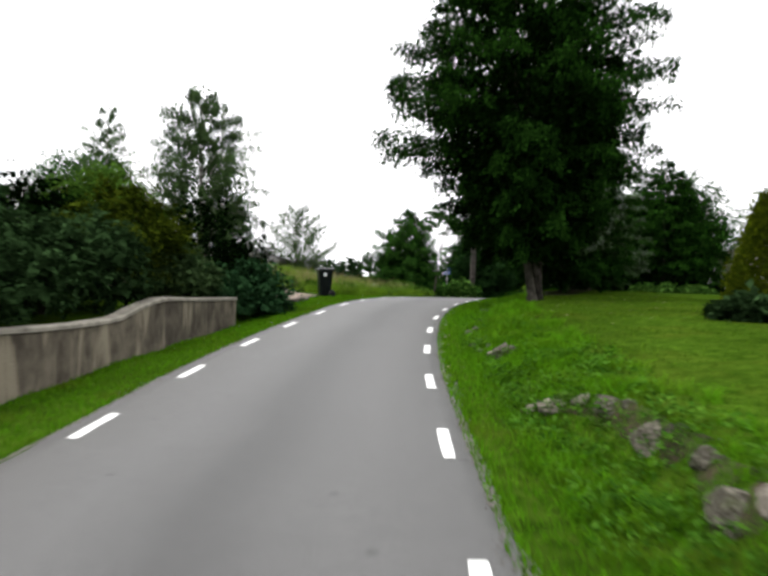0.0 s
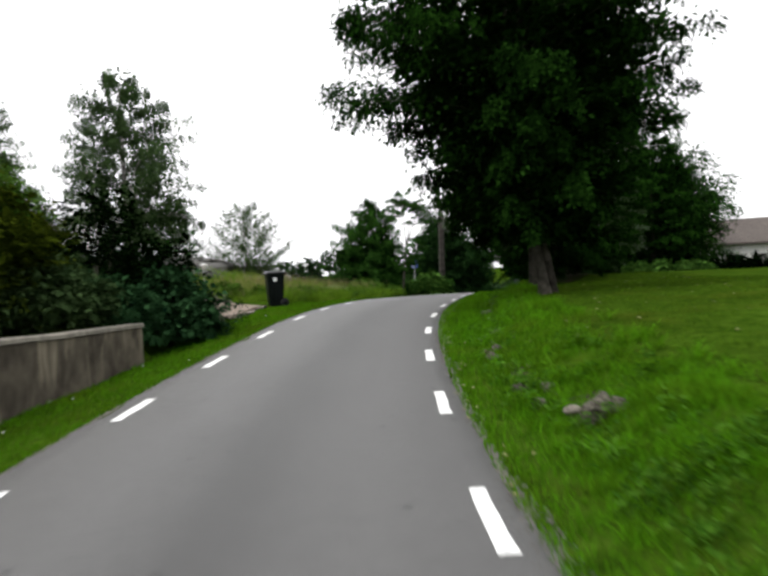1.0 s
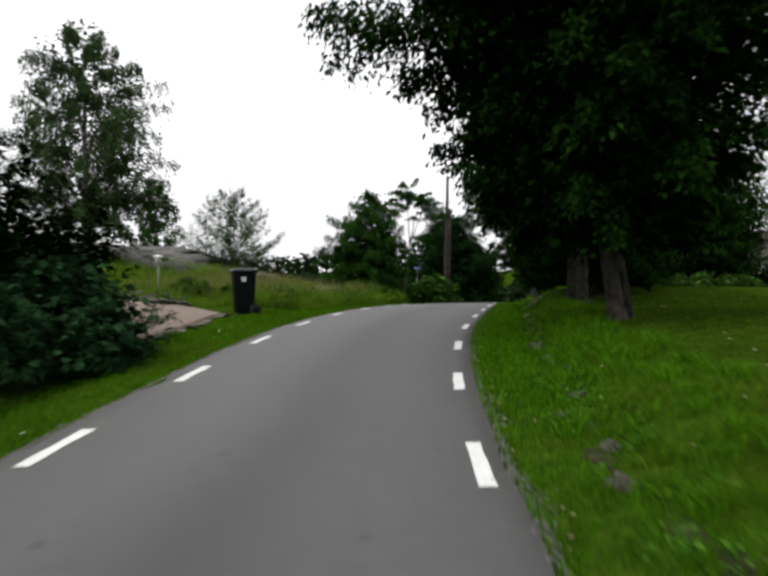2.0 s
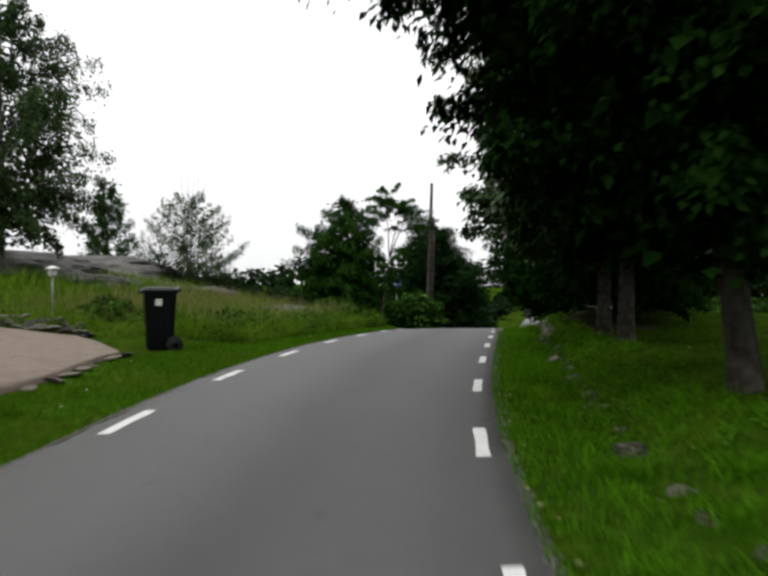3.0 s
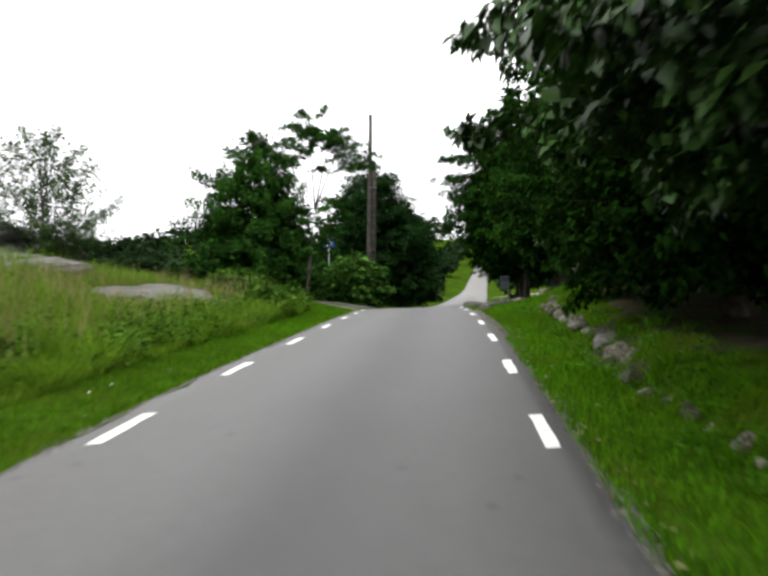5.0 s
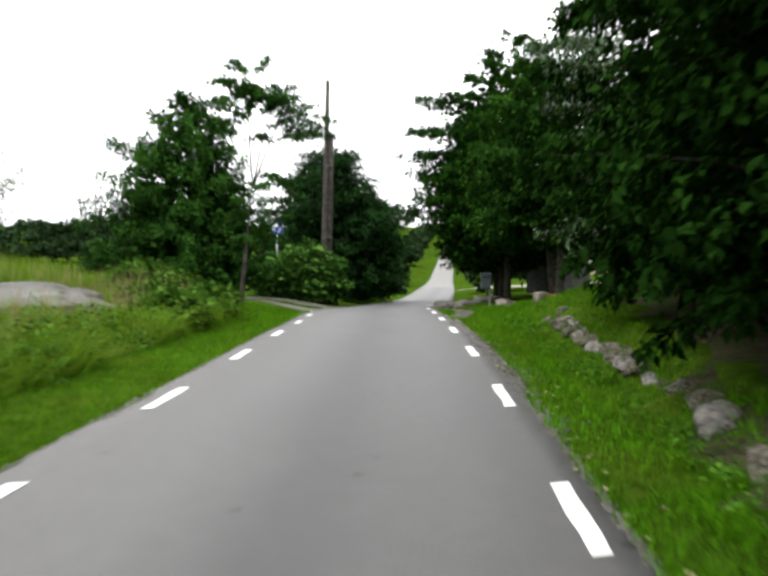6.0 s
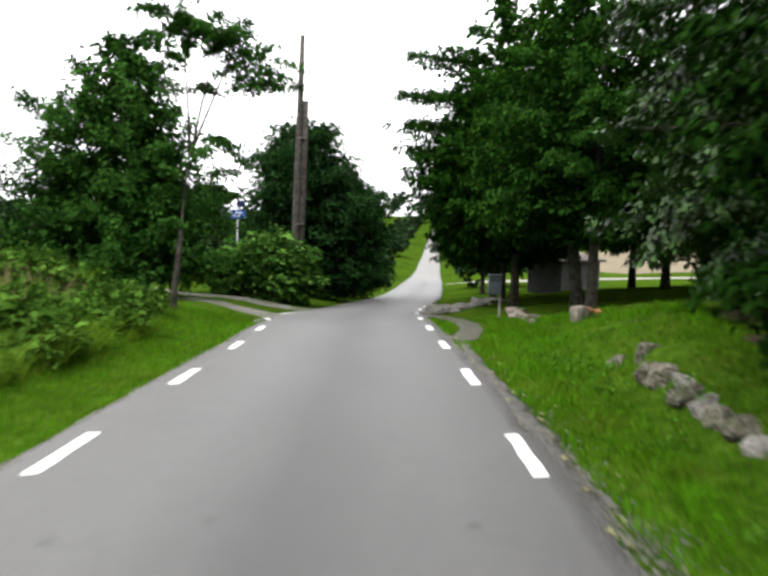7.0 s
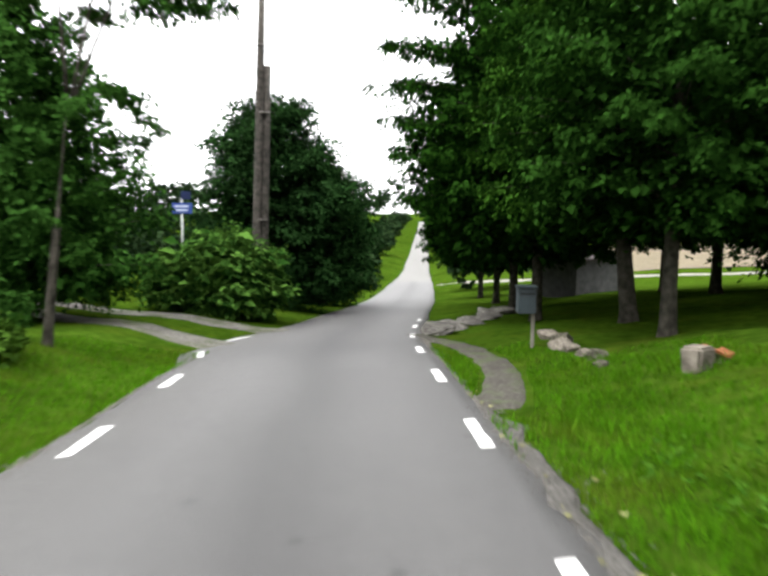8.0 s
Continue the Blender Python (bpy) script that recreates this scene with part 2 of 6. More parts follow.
M_POLE = mat("grey_weathered_pole", (0.01500, 0.01320, 0.01120), (0.05200, 0.04650, 0.03950), 9, 0.9, 0.4, 8, 0.2, 0.15)
M_BIN = mat("dark_green_plastic", (0.0015, 0.0030, 0.0028), (0.0030, 0.0050, 0.0045), 20, 0.45, 0.1, 4, 0.1, 0.08)
M_LID = mat("sheeny_bin_lid", (0.0030, 0.0050, 0.0050), (0.0055, 0.0080, 0.0080), 20, 0.4, 0.1, 4, 0.1, 0.14)
M_RUBBER = mat("black_rubber", (0.008, 0.008, 0.008), (0.016, 0.016, 0.016), 30, 0.8, 0.1, 4, 0.1, 0.2)
M_STICKER = mat("white_sticker", (0.57800, 0.57800, 0.57800), (0.68000, 0.68000, 0.68000), 20, 0.5, 0.0, 2, 0.03, 0.3)
M_GRAVEL = mat("gravel", (0.08553, 0.07983, 0.07124), (0.19386, 0.18246, 0.16535), 26, 0.95, 0.7, 10, 0.15, 0.1, bump_scale=90)
M_DIRT = mat("grey_dirt", (0.03421, 0.03139, 0.02657), (0.07647, 0.07164, 0.06238), 20, 0.95, 0.7, 10, 0.25, 0.05, bump_scale=70, patch=((0.03019, 0.05702, 0.00537), 2.2, 0.5, 0.7, 0.8))
M_SHOULDER = mat("loose_grey_gravel", (0.03689, 0.03488, 0.03153), (0.11404, 0.10934, 0.10062), 34, 0.95, 0.8, 10, 0.2, 0.05, bump_scale=110)
M_TRACK = mat("worn_track_gravel", (0.05702, 0.05366, 0.04696), (0.14758, 0.14087, 0.12745), 22, 0.95, 0.7, 10, 0.2, 0.05, bump_scale=80, patch=((0.03354, 0.05031, 0.00805), 1.3, 0.48, 0.66, 0.85))
M_SOIL = mat("dark_soil", (0.01207, 0.00939, 0.00604), (0.04360, 0.03354, 0.02147), 16, 0.95, 0.8, 10, 0.3, 0.05, bump_scale=50, patch=((0.02012, 0.04360, 0.00335), 3.0, 0.46, 0.62, 0.9))
M_PINK = mat("pink_gravel", (0.13557, 0.10525, 0.08419), (0.20574, 0.16830, 0.14027), 30, 0.95, 0.6, 10, 0.1, 0.1, bump_scale=90)
M_METAL = mat("galvanised_steel", (0.20124, 0.20795, 0.20795), (0.30186, 0.30857, 0.30857), 14, 0.5, 0.05, 4, 0.1, 0.5, metal=0.7)
M_STRAP = mat("rusty_strap", (0.04025, 0.03488, 0.03019), (0.08720, 0.07915, 0.07043), 14, 0.6, 0.05, 4, 0.1, 0.4, metal=0.5)
M_BLUE = mat("blue_sign_face", (0.01476, 0.03689, 0.18112), (0.02348, 0.05366, 0.22807), 10, 0.45, 0.0, 3, 0.05, 0.4)
M_NAVY = mat("dark_blue_sign", (0.00805, 0.01342, 0.04696), (0.01207, 0.02012, 0.06708), 10, 0.5, 0.0, 3, 0.05, 0.2)
M_BAR = mat("pale_sign_lettering", (0.40, 0.45, 0.60), (0.5, 0.55, 0.68), 10, 0.5, 0.0, 3, 0.05, 0.3)
M_WHITE = mat("white_paint", (0.52700, 0.51850, 0.49300), (0.66300, 0.65450, 0.62900), 8, 0.7, 0.05, 4, 0.1, 0.3)
M_ROOF = mat("grey_brown_roof", (0.03991, 0.03287, 0.02911), (0.07043, 0.05870, 0.05165), 8, 0.85, 0.3, 6, 0.1, 0.2)
M_BOX = mat("blue_grey_letterbox", (0.01174, 0.01845, 0.02180), (0.02012, 0.02851, 0.03287), 12, 0.5, 0.05, 4, 0.1, 0.4)
M_GREYWALL = mat("grey_boards", (0.05232, 0.05232, 0.05232), (0.08855, 0.08855, 0.08653), 5, 0.85, 0.2, 6, 0.15, 0.2)
M_TILE = mat("orange_terracotta", (0.11068, 0.03689, 0.01294), (0.17709, 0.06641, 0.02583), 10, 0.8, 0.2, 5, 0.15, 0.2)
M_WHEAT = mat("ripe_field", (0.07245, 0.05796, 0.03381), (0.10143, 0.08452, 0.05313), 3, 0.9, 0.4, 8, 0.15, 0.1)
M_GLASS = mat("dark_window_glass", (0.02, 0.025, 0.03), (0.03, 0.035, 0.04), 2, 0.08, 0.0, 2, 0.05, 0.5)


# ---- plan of the road and the lie of the land ----
ROAD_Y = [-60, -20, 0, 3, 6.2, 9.2, 12.2, 15.2, 18.2, 21.2, 24.2, 27.2, 30.2, 33.2, 36.2, 39.2, 42.2, 45.2, 47.8, 52, 60, 75, 99, 108, 130, 170, 240, 420, 900]
ROAD_X = [-1.55, -1.42, -1.3, -1.28, -1.25, -1.179, -1.015, -0.767, -0.422, 0.011, 0.547, 1.207, 1.935, 2.687, 3.456, 4.168, 4.843, 5.485, 6.019, 7.0, 9.6, 14.65, 22.45, 25.3, 32.25, 44.8, 66.7, 122, 270]
ROAD_Z = [-2.2, -0.95, -0.27, -0.165, -0.06, 0.07, 0.196, 0.312, 0.423, 0.514, 0.554, 0.557, 0.533, 0.473, 0.387, 0.261, 0.1, -0.111, -0.301, -0.68, -1.45, -2.8, -4.12, -4.45, -4.3, -3.3, -1.9, -2.2, -2.0]
HALF = [1.72, 1.72, 1.73, 1.73, 1.7, 1.643, 1.592, 1.547, 1.525, 1.546, 1.615, 1.66, 1.665, 1.642, 1.595, 1.571, 1.563, 1.576, 1.626, 1.62, 1.62, 1.62, 1.5, 1.32, 1.2, 1.1, 1.1, 1.62, 1.62]


def smooth_curve(ys, vs):
    """A smooth cubic through the plan's points (tangents from the neighbours)."""
    ys, vs = np.array(ys, float), np.array(vs, float)
    tan = np.gradient(vs, ys)

    def at(y):
        y = np.clip(np.asarray(y, float), ys[0], ys[-1])
        k = np.clip(np.searchsorted(ys, y) - 1, 0, len(ys) - 2)
        h = ys[k + 1] - ys[k]
        s = (y - ys[k]) / h
        return (2 * s**3 - 3 * s**2 + 1) * vs[k] + (s**3 - 2 * s**2 + s) * h * tan[k] + (3 * s**2 - 2 * s**3) * vs[k + 1] + (s**3 - s**2) * h * tan[k + 1]
    return at


road_x, road_z, road_half = smooth_curve(ROAD_Y, ROAD_X), smooth_curve(ROAD_Y, ROAD_Z), smooth_curve(ROAD_Y, HALF)
road_tilt = smooth_curve([-60, 3, 6.5, 9.5, 12.2, 15, 18, 21, 24, 30, 33, 60, 900], [0.03, 0.03, 0.03, 0.02, 0.015, 0.01, 0.0, -0.012, -0.012, -0.008, 0.0, 0.0, 0.0])
EDGE_L, EDGE_R = 0.26, 0.20

LEFT_D = [0, 0.25, 0.9, 1.8, 2.0, 4, 7, 12, 20, 40, 120]
LEFT = {
    -60: [0, -0.05, -0.12, -0.2, 0.42, 0.5, 0.6, 0.8, 1.0, 1.0, 0],
    8: [0, -0.05, -0.12, -0.2, 0.42, 0.5, 0.6, 0.8, 1.0, 1.0, 0],
    17.7: [0, -0.05, -0.16, -0.36, 0.40, 0.5, 0.6, 0.8, 1.0, 1.0, 0],
    18.6: [0, -0.05, -0.15, -0.33, -0.28, 0.25, 0.5, 0.8, 1.0, 1.0, 0],
    22: [0, -0.04, -0.08, -0.10, -0.08, 0.06, 0.2, 0.8, 1.3, 1.2, 0],
    27: [0, -0.03, 0.0, 0.03, 0.04, 0.06, 0.14, 0.8, 1.7, 1.4, 0],
    30: [0, -0.03, 0.0, 0.06, 0.10, 0.16, 0.32, 0.9, 2.0, 1.5, 0],
    42: [0, -0.03, 0.0, 0.12, 0.2, 0.5, 0.9, 1.7, 2.6, 2.0, 0],
    48: [0, -0.03, 0.05, 0.34, 0.40, 0.68, 1.1, 2.1, 2.8, 2.0, 0],
    54: [0, 0.0, 0.12, 0.28, 0.32, 0.45, 0.75, 1.9, 2.7, 2.0, 0.3],
    62: [0, 0.0, 0.10, 0.28, 0.32, 0.55, 0.85, 1.5, 2.2, 2.0, 0.8],
    80: [0, -0.05, -0.1, -0.05, 0.0, 0.1, 0.2, 0.6, 1.0, 1.4, 1.2],
    120: [0, -0.05, 0.1, 0.3, 0.4, 0.5, 0.6, 0.7, 1.0, 1.6, 2.5],
    220: [0, -0.05, 0.2, 0.5, 0.6, 0.7, 0.8, 0.8, 0.8, 0.8, 0.8],
    900: [0] * 11,
}
RIGHT_D = [0, 0.3, 0.8, 1.15, 1.35, 1.55, 1.75, 2.5, 4, 8, 15, 30, 120]
RIGHT = {
    -60: [0, -0.03, -0.06, -0.06, 0.0, 0.31, 0.34, 0.38, 0.45, 0.5, 0.5, 0.4, 0],
    5.8: [0, -0.03, -0.06, -0.06, 0.0, 0.31, 0.34, 0.38, 0.45, 0.5, 0.5, 0.4, 0],
    7: [0, -0.03, 0.0, 0.24, 0.29, 0.32, 0.34, 0.39, 0.46, 0.5, 0.5, 0.4, 0],
    10: [0, -0.02, 0.06, 0.22, 0.28, 0.33, 0.35, 0.40, 0.48, 0.52, 0.52, 0.45, 0],
    20: [0, -0.03, -0.02, 0.02, 0.15, 0.22, 0.26, 0.34, 0.40, 0.42, 0.38, 0.30, 0],
    30: [0, -0.04, -0.09, -0.10, 0.10, 0.18, 0.20, 0.24, 0.26, 0.28, 0.25, 0.2, 0],
    38: [0, -0.04, -0.08, -0.08, -0.04, 0.05, 0.36, 0.50, 0.56, 0.52, 0.42, 0.3, 0],
    42: [0, -0.03, -0.02, 0.0, 0.05, 0.14, 0.36, 0.63, 0.74, 0.66, 0.50, 0.35, 0],
    45: [0, -0.03, 0.0, 0.03, 0.06, 0.10, 0.16, 0.34, 0.54, 0.60, 0.48, 0.4, 0],
    50: [0, -0.05, -0.05, -0.02, 0.01, 0.04, 0.05, 0.10, 0.28, 0.60, 0.75, 0.8, 0.4],
    60: [0, -0.05, 0.0, 0.05, 0.06, 0.08, 0.10, 0.15, 0.30, 0.65, 0.9, 1.0, 0.6],
    85: [0, -0.05, 0.0, 0.05, 0.06, 0.08, 0.10, 0.12, 0.20, 0.45, 0.7, 0.9, 1.0],
    120: [0, -0.05, 0.1, 0.2, 0.26, 0.31, 0.34, 0.4, 0.5, 0.7, 1.2, 2.0, 2.6],
    220: [0, -0.05, 0.2, 0.5, 0.56, 0.62, 0.65, 0.7, 0.8, 0.8, 0.8, 0.8, 0.8],
    900: [0] * 13,
}


def bilinear(table, ds, d, y):
    keys = np.array(list(table), float)
    rows = np.array(list(table.values()), float)
    y = np.clip(y, keys[0], keys[-1])
    k = np.clip(np.searchsorted(keys, y) - 1, 0, len(keys) - 2)
    s = (y - keys[k]) / (keys[k + 1] - keys[k])
    s = s * s * (3 - 2 * s)
    ds = np.array(ds, float)
    d = np.clip(d, 0, ds[-1])
    j = np.clip(np.searchsorted(ds, d) - 1, 0, len(ds) - 2)
    u = (d - ds[j]) / (ds[j + 1] - ds[j])
    low = rows[k, j] * (1 - u) + rows[k, j + 1] * u
    high = rows[k + 1, j] * (1 - u) + rows[k + 1, j + 1] * u
    return low * (1 - s) + high * s


def land(x, y):
    """Height of the ground at a place (works on arrays)."""
    x, y = np.broadcast_arrays(np.asarray(x, float), np.asarray(y, float))
    off = x - road_x(y)
    half = road_half(y)
    left, right = -off - half - EDGE_L, off - half - EDGE_R
    z = road_z(y) + road_tilt(y) * np.clip(off, -half - EDGE_L, half + EDGE_R) + np.where(left > 0, bilinear(LEFT, LEFT_D, left, y), 0) + np.where(right > 0, bilinear(RIGHT, RIGHT_D, right, y), 0)
    away = np.clip(np.maximum(left, right) - 0.4, 0, 1)
    return z + away * 0.035 * np.sin(x * 1.9 + 0.7 * y) * np.sin(y * 1.3 - 0.4 * x)


def ground_z(x, y):
    return float(land(x, y))


# ---- mesh helpers ----
def mesh_from(name, verts, faces, material, smooth=True):
    me = bpy.data.meshes.new(name)
    me.from_pydata([tuple(v) for v in verts], [], [tuple(f) for f in faces])
    me.materials.append(material)
    if smooth:
        me.polygons.foreach_set("use_smooth", [True] * len(me.polygons))
    me.update()
    return me


def mesh_np(name, verts, loops, size, material, smooth=False):
    """A mesh of equal polygons from arrays: quick for leaves and blades."""
    me = bpy.data.meshes.new(name)
    count = len(loops) // size
    me.vertices.add(len(verts))
    me.vertices.foreach_set("co", np.ascontiguousarray(verts, np.float32).ravel())
    me.loops.add(len(loops))
    me.loops.foreach_set("vertex_index", np.ascontiguousarray(loops, np.int32))
    me.polygons.add(count)
    me.polygons.foreach_set("loop_start", np.arange(0, len(loops), size, dtype=np.int32))
    me.polygons.foreach_set("loop_total", np.full(count, size, np.int32))
    if smooth:
        me.polygons.foreach_set("use_smooth", np.ones(count, bool))
    me.materials.append(material)
    me.update(calc_edges=True)
    return me


def attach(name, me, parent=None, label=""):
    ob = new(name, me)
    if parent is not None:
        ob.parent = parent
    if label:
        tagged(ob, label)
    return ob


def part(name, bm, material, parent, label="", smooth=False):
    me = bpy.data.meshes.new(name)
    bm.to_mesh(me)
    bm.free()
    me.materials.append(material)
    if smooth:
        me.polygons.foreach_set("use_smooth", [True] * len(me.polygons))
    return attach(name, me, parent, label)


def thing(name, place, label, category, group="", turn=0.0):
    ob = new(name)
    ob.empty_display_size = 0.2
    ob.matrix_world = pose(*place, 0, 0, turn)
    return tagged(ob, label, category, group)


def box_bm(size, centre=(0, 0, 0), bevel=0.0, taper=1.0):
    bm = bmesh.new()
    bmesh.ops.create_cube(bm, size=1.0)
    for v in bm.verts:
        f = taper if v.co.z < 0 else 1.0
        v.co = Vector((v.co.x * size[0] * f + centre[0], v.co.y * size[1] * f + centre[1], v.co.z * size[2] + centre[2]))
    if bevel:
        bmesh.ops.bevel(bm, geom=bm.edges[:], offset=bevel, segments=2, affect="EDGES")
    return bm


def tube(points, radii, sides=10, wobble=0.0, seed=0):
    """A tapered tube along points, closed at both ends: verts and faces."""
    rng = np.random.default_rng(seed)
    pts = np.array(points, float)
    tan = np.gradient(pts, axis=0)
    tan /= np.linalg.norm(tan, axis=1)[:, None]
    verts, faces = [], []
    for i, (p, t, r) in enumerate(zip(pts, tan, radii)):
        a = np.cross(t, (0.31, 0.95, 0.05))
        a /= np.linalg.norm(a)
        b = np.cross(t, a)
        for k in range(sides):
            th = 2 * math.pi * k / sides
            rr = r * (1 + wobble * (rng.random() - 0.5))
            verts.append(p + rr * (math.cos(th) * a + math.sin(th) * b))
    for i in range(len(pts) - 1):
        for k in range(sides):
            k2 = (k + 1) % sides
            faces.append((i * sides + k, i * sides + k2, (i + 1) * sides + k2, (i + 1) * sides + k))
    faces.append(tuple(range(sides - 1, -1, -1)))
    faces.append(tuple(range((len(pts) - 1) * sides, len(pts) * sides)))
    return verts, faces


def tubes(name, items, material, sides=8, wobble=0.15, seed=0):
    verts, faces = [], []
    for i, (pts, radii) in enumerate(items):
        v, f = tube(pts, radii, sides, wobble, seed + i)
        base = len(verts)
        verts += v
        faces += [tuple(base + k for k in face) for face in f]
    return mesh_from(name, verts, faces, material)


def unit(a):
    return a / np.maximum(np.linalg.norm(a, axis=-1, keepdims=True), 1e-9)


def leaves(name, centres, ways, ups, length, width, material, rng, broad=True):
    """One mesh of folded leaves: each starts at its centre and runs along its way."""
    n = len(centres)
    ways = unit(ways)
    side = unit(np.cross(ways, ups))
    up = np.cross(side, ways)
    ln = (length * rng.uniform(0.65, 1.25, n))[:, None]
    wd = (width * rng.uniform(0.7, 1.2, n))[:, None]
    fold = wd * 0.22
    if broad:
        v = np.stack([centres, centres + ways * ln * 0.28 + side * wd * 0.5 + up * fold, centres + ways * ln * 0.68 + side * wd * 0.36 + up * fold * 0.6, centres + ways * ln - up * ln * 0.12,
                      centres + ways * ln * 0.68 - side * wd * 0.36 + up * fold * 0.6, centres + ways * ln * 0.28 - side * wd * 0.5 + up * fold], 1)
        idx = np.array([0, 1, 2, 3, 0, 3, 4, 5])
        loops = (np.arange(n)[:, None] * 6 + idx).ravel()
        return mesh_np(name, v.reshape(-1, 3), loops, 4, material)
    v = np.stack([centres, centres + ways * ln * 0.45 + side * wd * 0.5 + up * fold, centres + ways * ln, centres + ways * ln * 0.45 - side * wd * 0.5 + up * fold], 1)
    loops = (np.arange(n)[:, None] * 4 + np.array([0, 1, 2, 0, 2, 3])).ravel()
    return mesh_np(name, v.reshape(-1, 3), loops, 3, material)


def lobes_for(rng, height, low, radius, count, flat):
    """Ellipsoid clumps that make up a crown round the z axis."""
    out = []
    for i in range(count):
        f = (i + rng.random()) / count
        z = low + (height - low) * f
        shape = math.sin(math.pi * min(1, f**0.756)) ** 0.55
        a = i * 2.39996 + rng.uniform(-0.5, 0.5)
        r = radius * max(0.18, shape) * rng.uniform(0.45, 0.72)
        size = radius * rng.uniform(0.28, 0.46) * (0.55 + 0.45 * shape)
        out.append((r * math.cos(a), r * math.sin(a), z, size, size, size * flat * rng.uniform(0.8, 1.3)))
    return out


def sprays_on(rng, lobes, count, per, reach, droop=0.35, shell=0.55, flat_fan=0.25):
    """Leaf places, ways and ups in flat fans that grow out of the lobes."""
    lobes = np.array(lobes)
    weight = (lobes[:, 3] * lobes[:, 5]) ** 1.0
    pick = rng.choice(len(lobes), count, p=weight / weight.sum())
    lb = lobes[pick]
    d = unit(rng.normal(size=(count, 3)) * (1, 1, 0.8))
    base = lb[:, :3] + d * lb[:, 3:6] * rng.uniform(shell, 1.0, count)[:, None]
    axis = lobes[:, :2].mean(0)
    out = np.concatenate([base[:, :2] - axis, np.zeros((count, 1))], 1)
    way = unit(unit(out) * 0.8 + d * (0.9, 0.9, 0.35) + rng.normal(size=(count, 3)) * 0.25 - np.array((0, 0, droop)))
    up = unit(np.array((0, 0, 1.0)) + rng.normal(size=(count, 3)) * 0.22 + d * (0.35, 0.35, 0.0))
    side = unit(np.cross(way, up))
    reach = reach * rng.uniform(0.7, 1.25, count)[:, None]
    t = rng.uniform(0, 1, (count, per))
    s = rng.uniform(-1, 1, (count, per)) * (0.35 + 0.65 * (1 - t))
    h = rng.normal(size=(count, per)) * flat_fan
    pos = base[:, None] + way[:, None] * (t * reach)[..., None] + side[:, None] * (s * reach * 0.5)[..., None] + up[:, None] * (h * reach * 0.35)[..., None]
    pos[..., 2] -= (t**2) * reach * droop * 0.5
    lw = way[:, None] * 0.8 + side[:, None] * (np.sign(s) * 0.7)[..., None] + rng.normal(size=(count, per, 3)) * 0.35 - np.array((0, 0, droop))
    lu = up[:, None] + rng.normal(size=(count, per, 3)) * 0.26
    return pos.reshape(-1, 3), lw.reshape(-1, 3), lu.reshape(-1, 3)


def tree(name, place, label, category, seed, height, low, radius, lobes, sprays, per, leaf, leaf_material, bark=None, trunk=0.22, reach=0.7, droop=0.35, flat=0.5, broad=False, stems=1, core=0.25):
    """A tree: tapered trunk with flared foot, limbs out to its clumps, and a crown of single leaves."""
    rng = np.random.default_rng(seed)
    top = thing(name, place, label, category)
    clumps = lobes_for(rng, height, low, radius, lobes, flat)
    items = []
    for s in range(stems):
        ox, oy = (0, 0) if stems == 1 else (0.8 * trunk * math.cos(2.1 * s - 1.6), 0.8 * trunk * math.sin(2.1 * s - 1.6))
        sway = rng.uniform(-0.15, 0.15, 2)
        zs = np.array([-0.15, 0.05, 0.25, 0.7, 1.6, low + 0.3 * (height - low), low + 0.65 * (height - low), height * 0.94])
        f = np.clip(zs / height, 0, 1)
        pts = np.stack([ox + f * (sway[0] * height * 0.2 + ox), oy + f * (sway[1] * height * 0.2 + oy), zs], 1)
        items.append((pts, trunk * np.array([1.5, 1.32, 1.12, 1.0, 0.92, 0.65, 0.35, 0.06])))
    for item in items:
        attach("trunk", tubes(name + "_trunk", [item], bark or M_BARK, 12, 0.14, seed), top)
    for c in sorted(clumps, key=lambda q: -q[3])[:10]:
        z0 = max(low * 0.75, c[2] - 0.55 * math.hypot(c[0], c[1]) - 0.3)
        f = z0 / height
        a = np.array((0.0, 0.0, z0))
        b = np.array(c[:3])
        mid = (a + b) / 2 + np.array((0, 0, 0.12 * np.linalg.norm(b - a)))
        r = trunk * 0.35 * (1 - 0.6 * f)
        limb = ([a, (a + mid) / 2 + (0, 0, 0.03), mid, (mid + b) / 2, b], [r, r * 0.8, r * 0.6, r * 0.4, r * 0.12])
        attach("limb", tubes(name + "_limb", [limb], bark or M_BARK, 6, 0.1, seed + 50), top)
    pos, way, up = sprays_on(rng, clumps, sprays, per, reach, droop)
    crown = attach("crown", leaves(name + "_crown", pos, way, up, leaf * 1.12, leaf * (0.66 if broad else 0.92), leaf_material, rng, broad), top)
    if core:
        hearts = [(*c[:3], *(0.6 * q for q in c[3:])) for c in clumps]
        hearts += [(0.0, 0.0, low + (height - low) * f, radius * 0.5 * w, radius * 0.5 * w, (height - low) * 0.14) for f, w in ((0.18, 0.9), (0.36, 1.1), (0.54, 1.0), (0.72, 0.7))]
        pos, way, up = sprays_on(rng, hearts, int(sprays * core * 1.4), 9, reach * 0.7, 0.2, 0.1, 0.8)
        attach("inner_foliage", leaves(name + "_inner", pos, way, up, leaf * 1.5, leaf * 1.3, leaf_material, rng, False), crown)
    return top


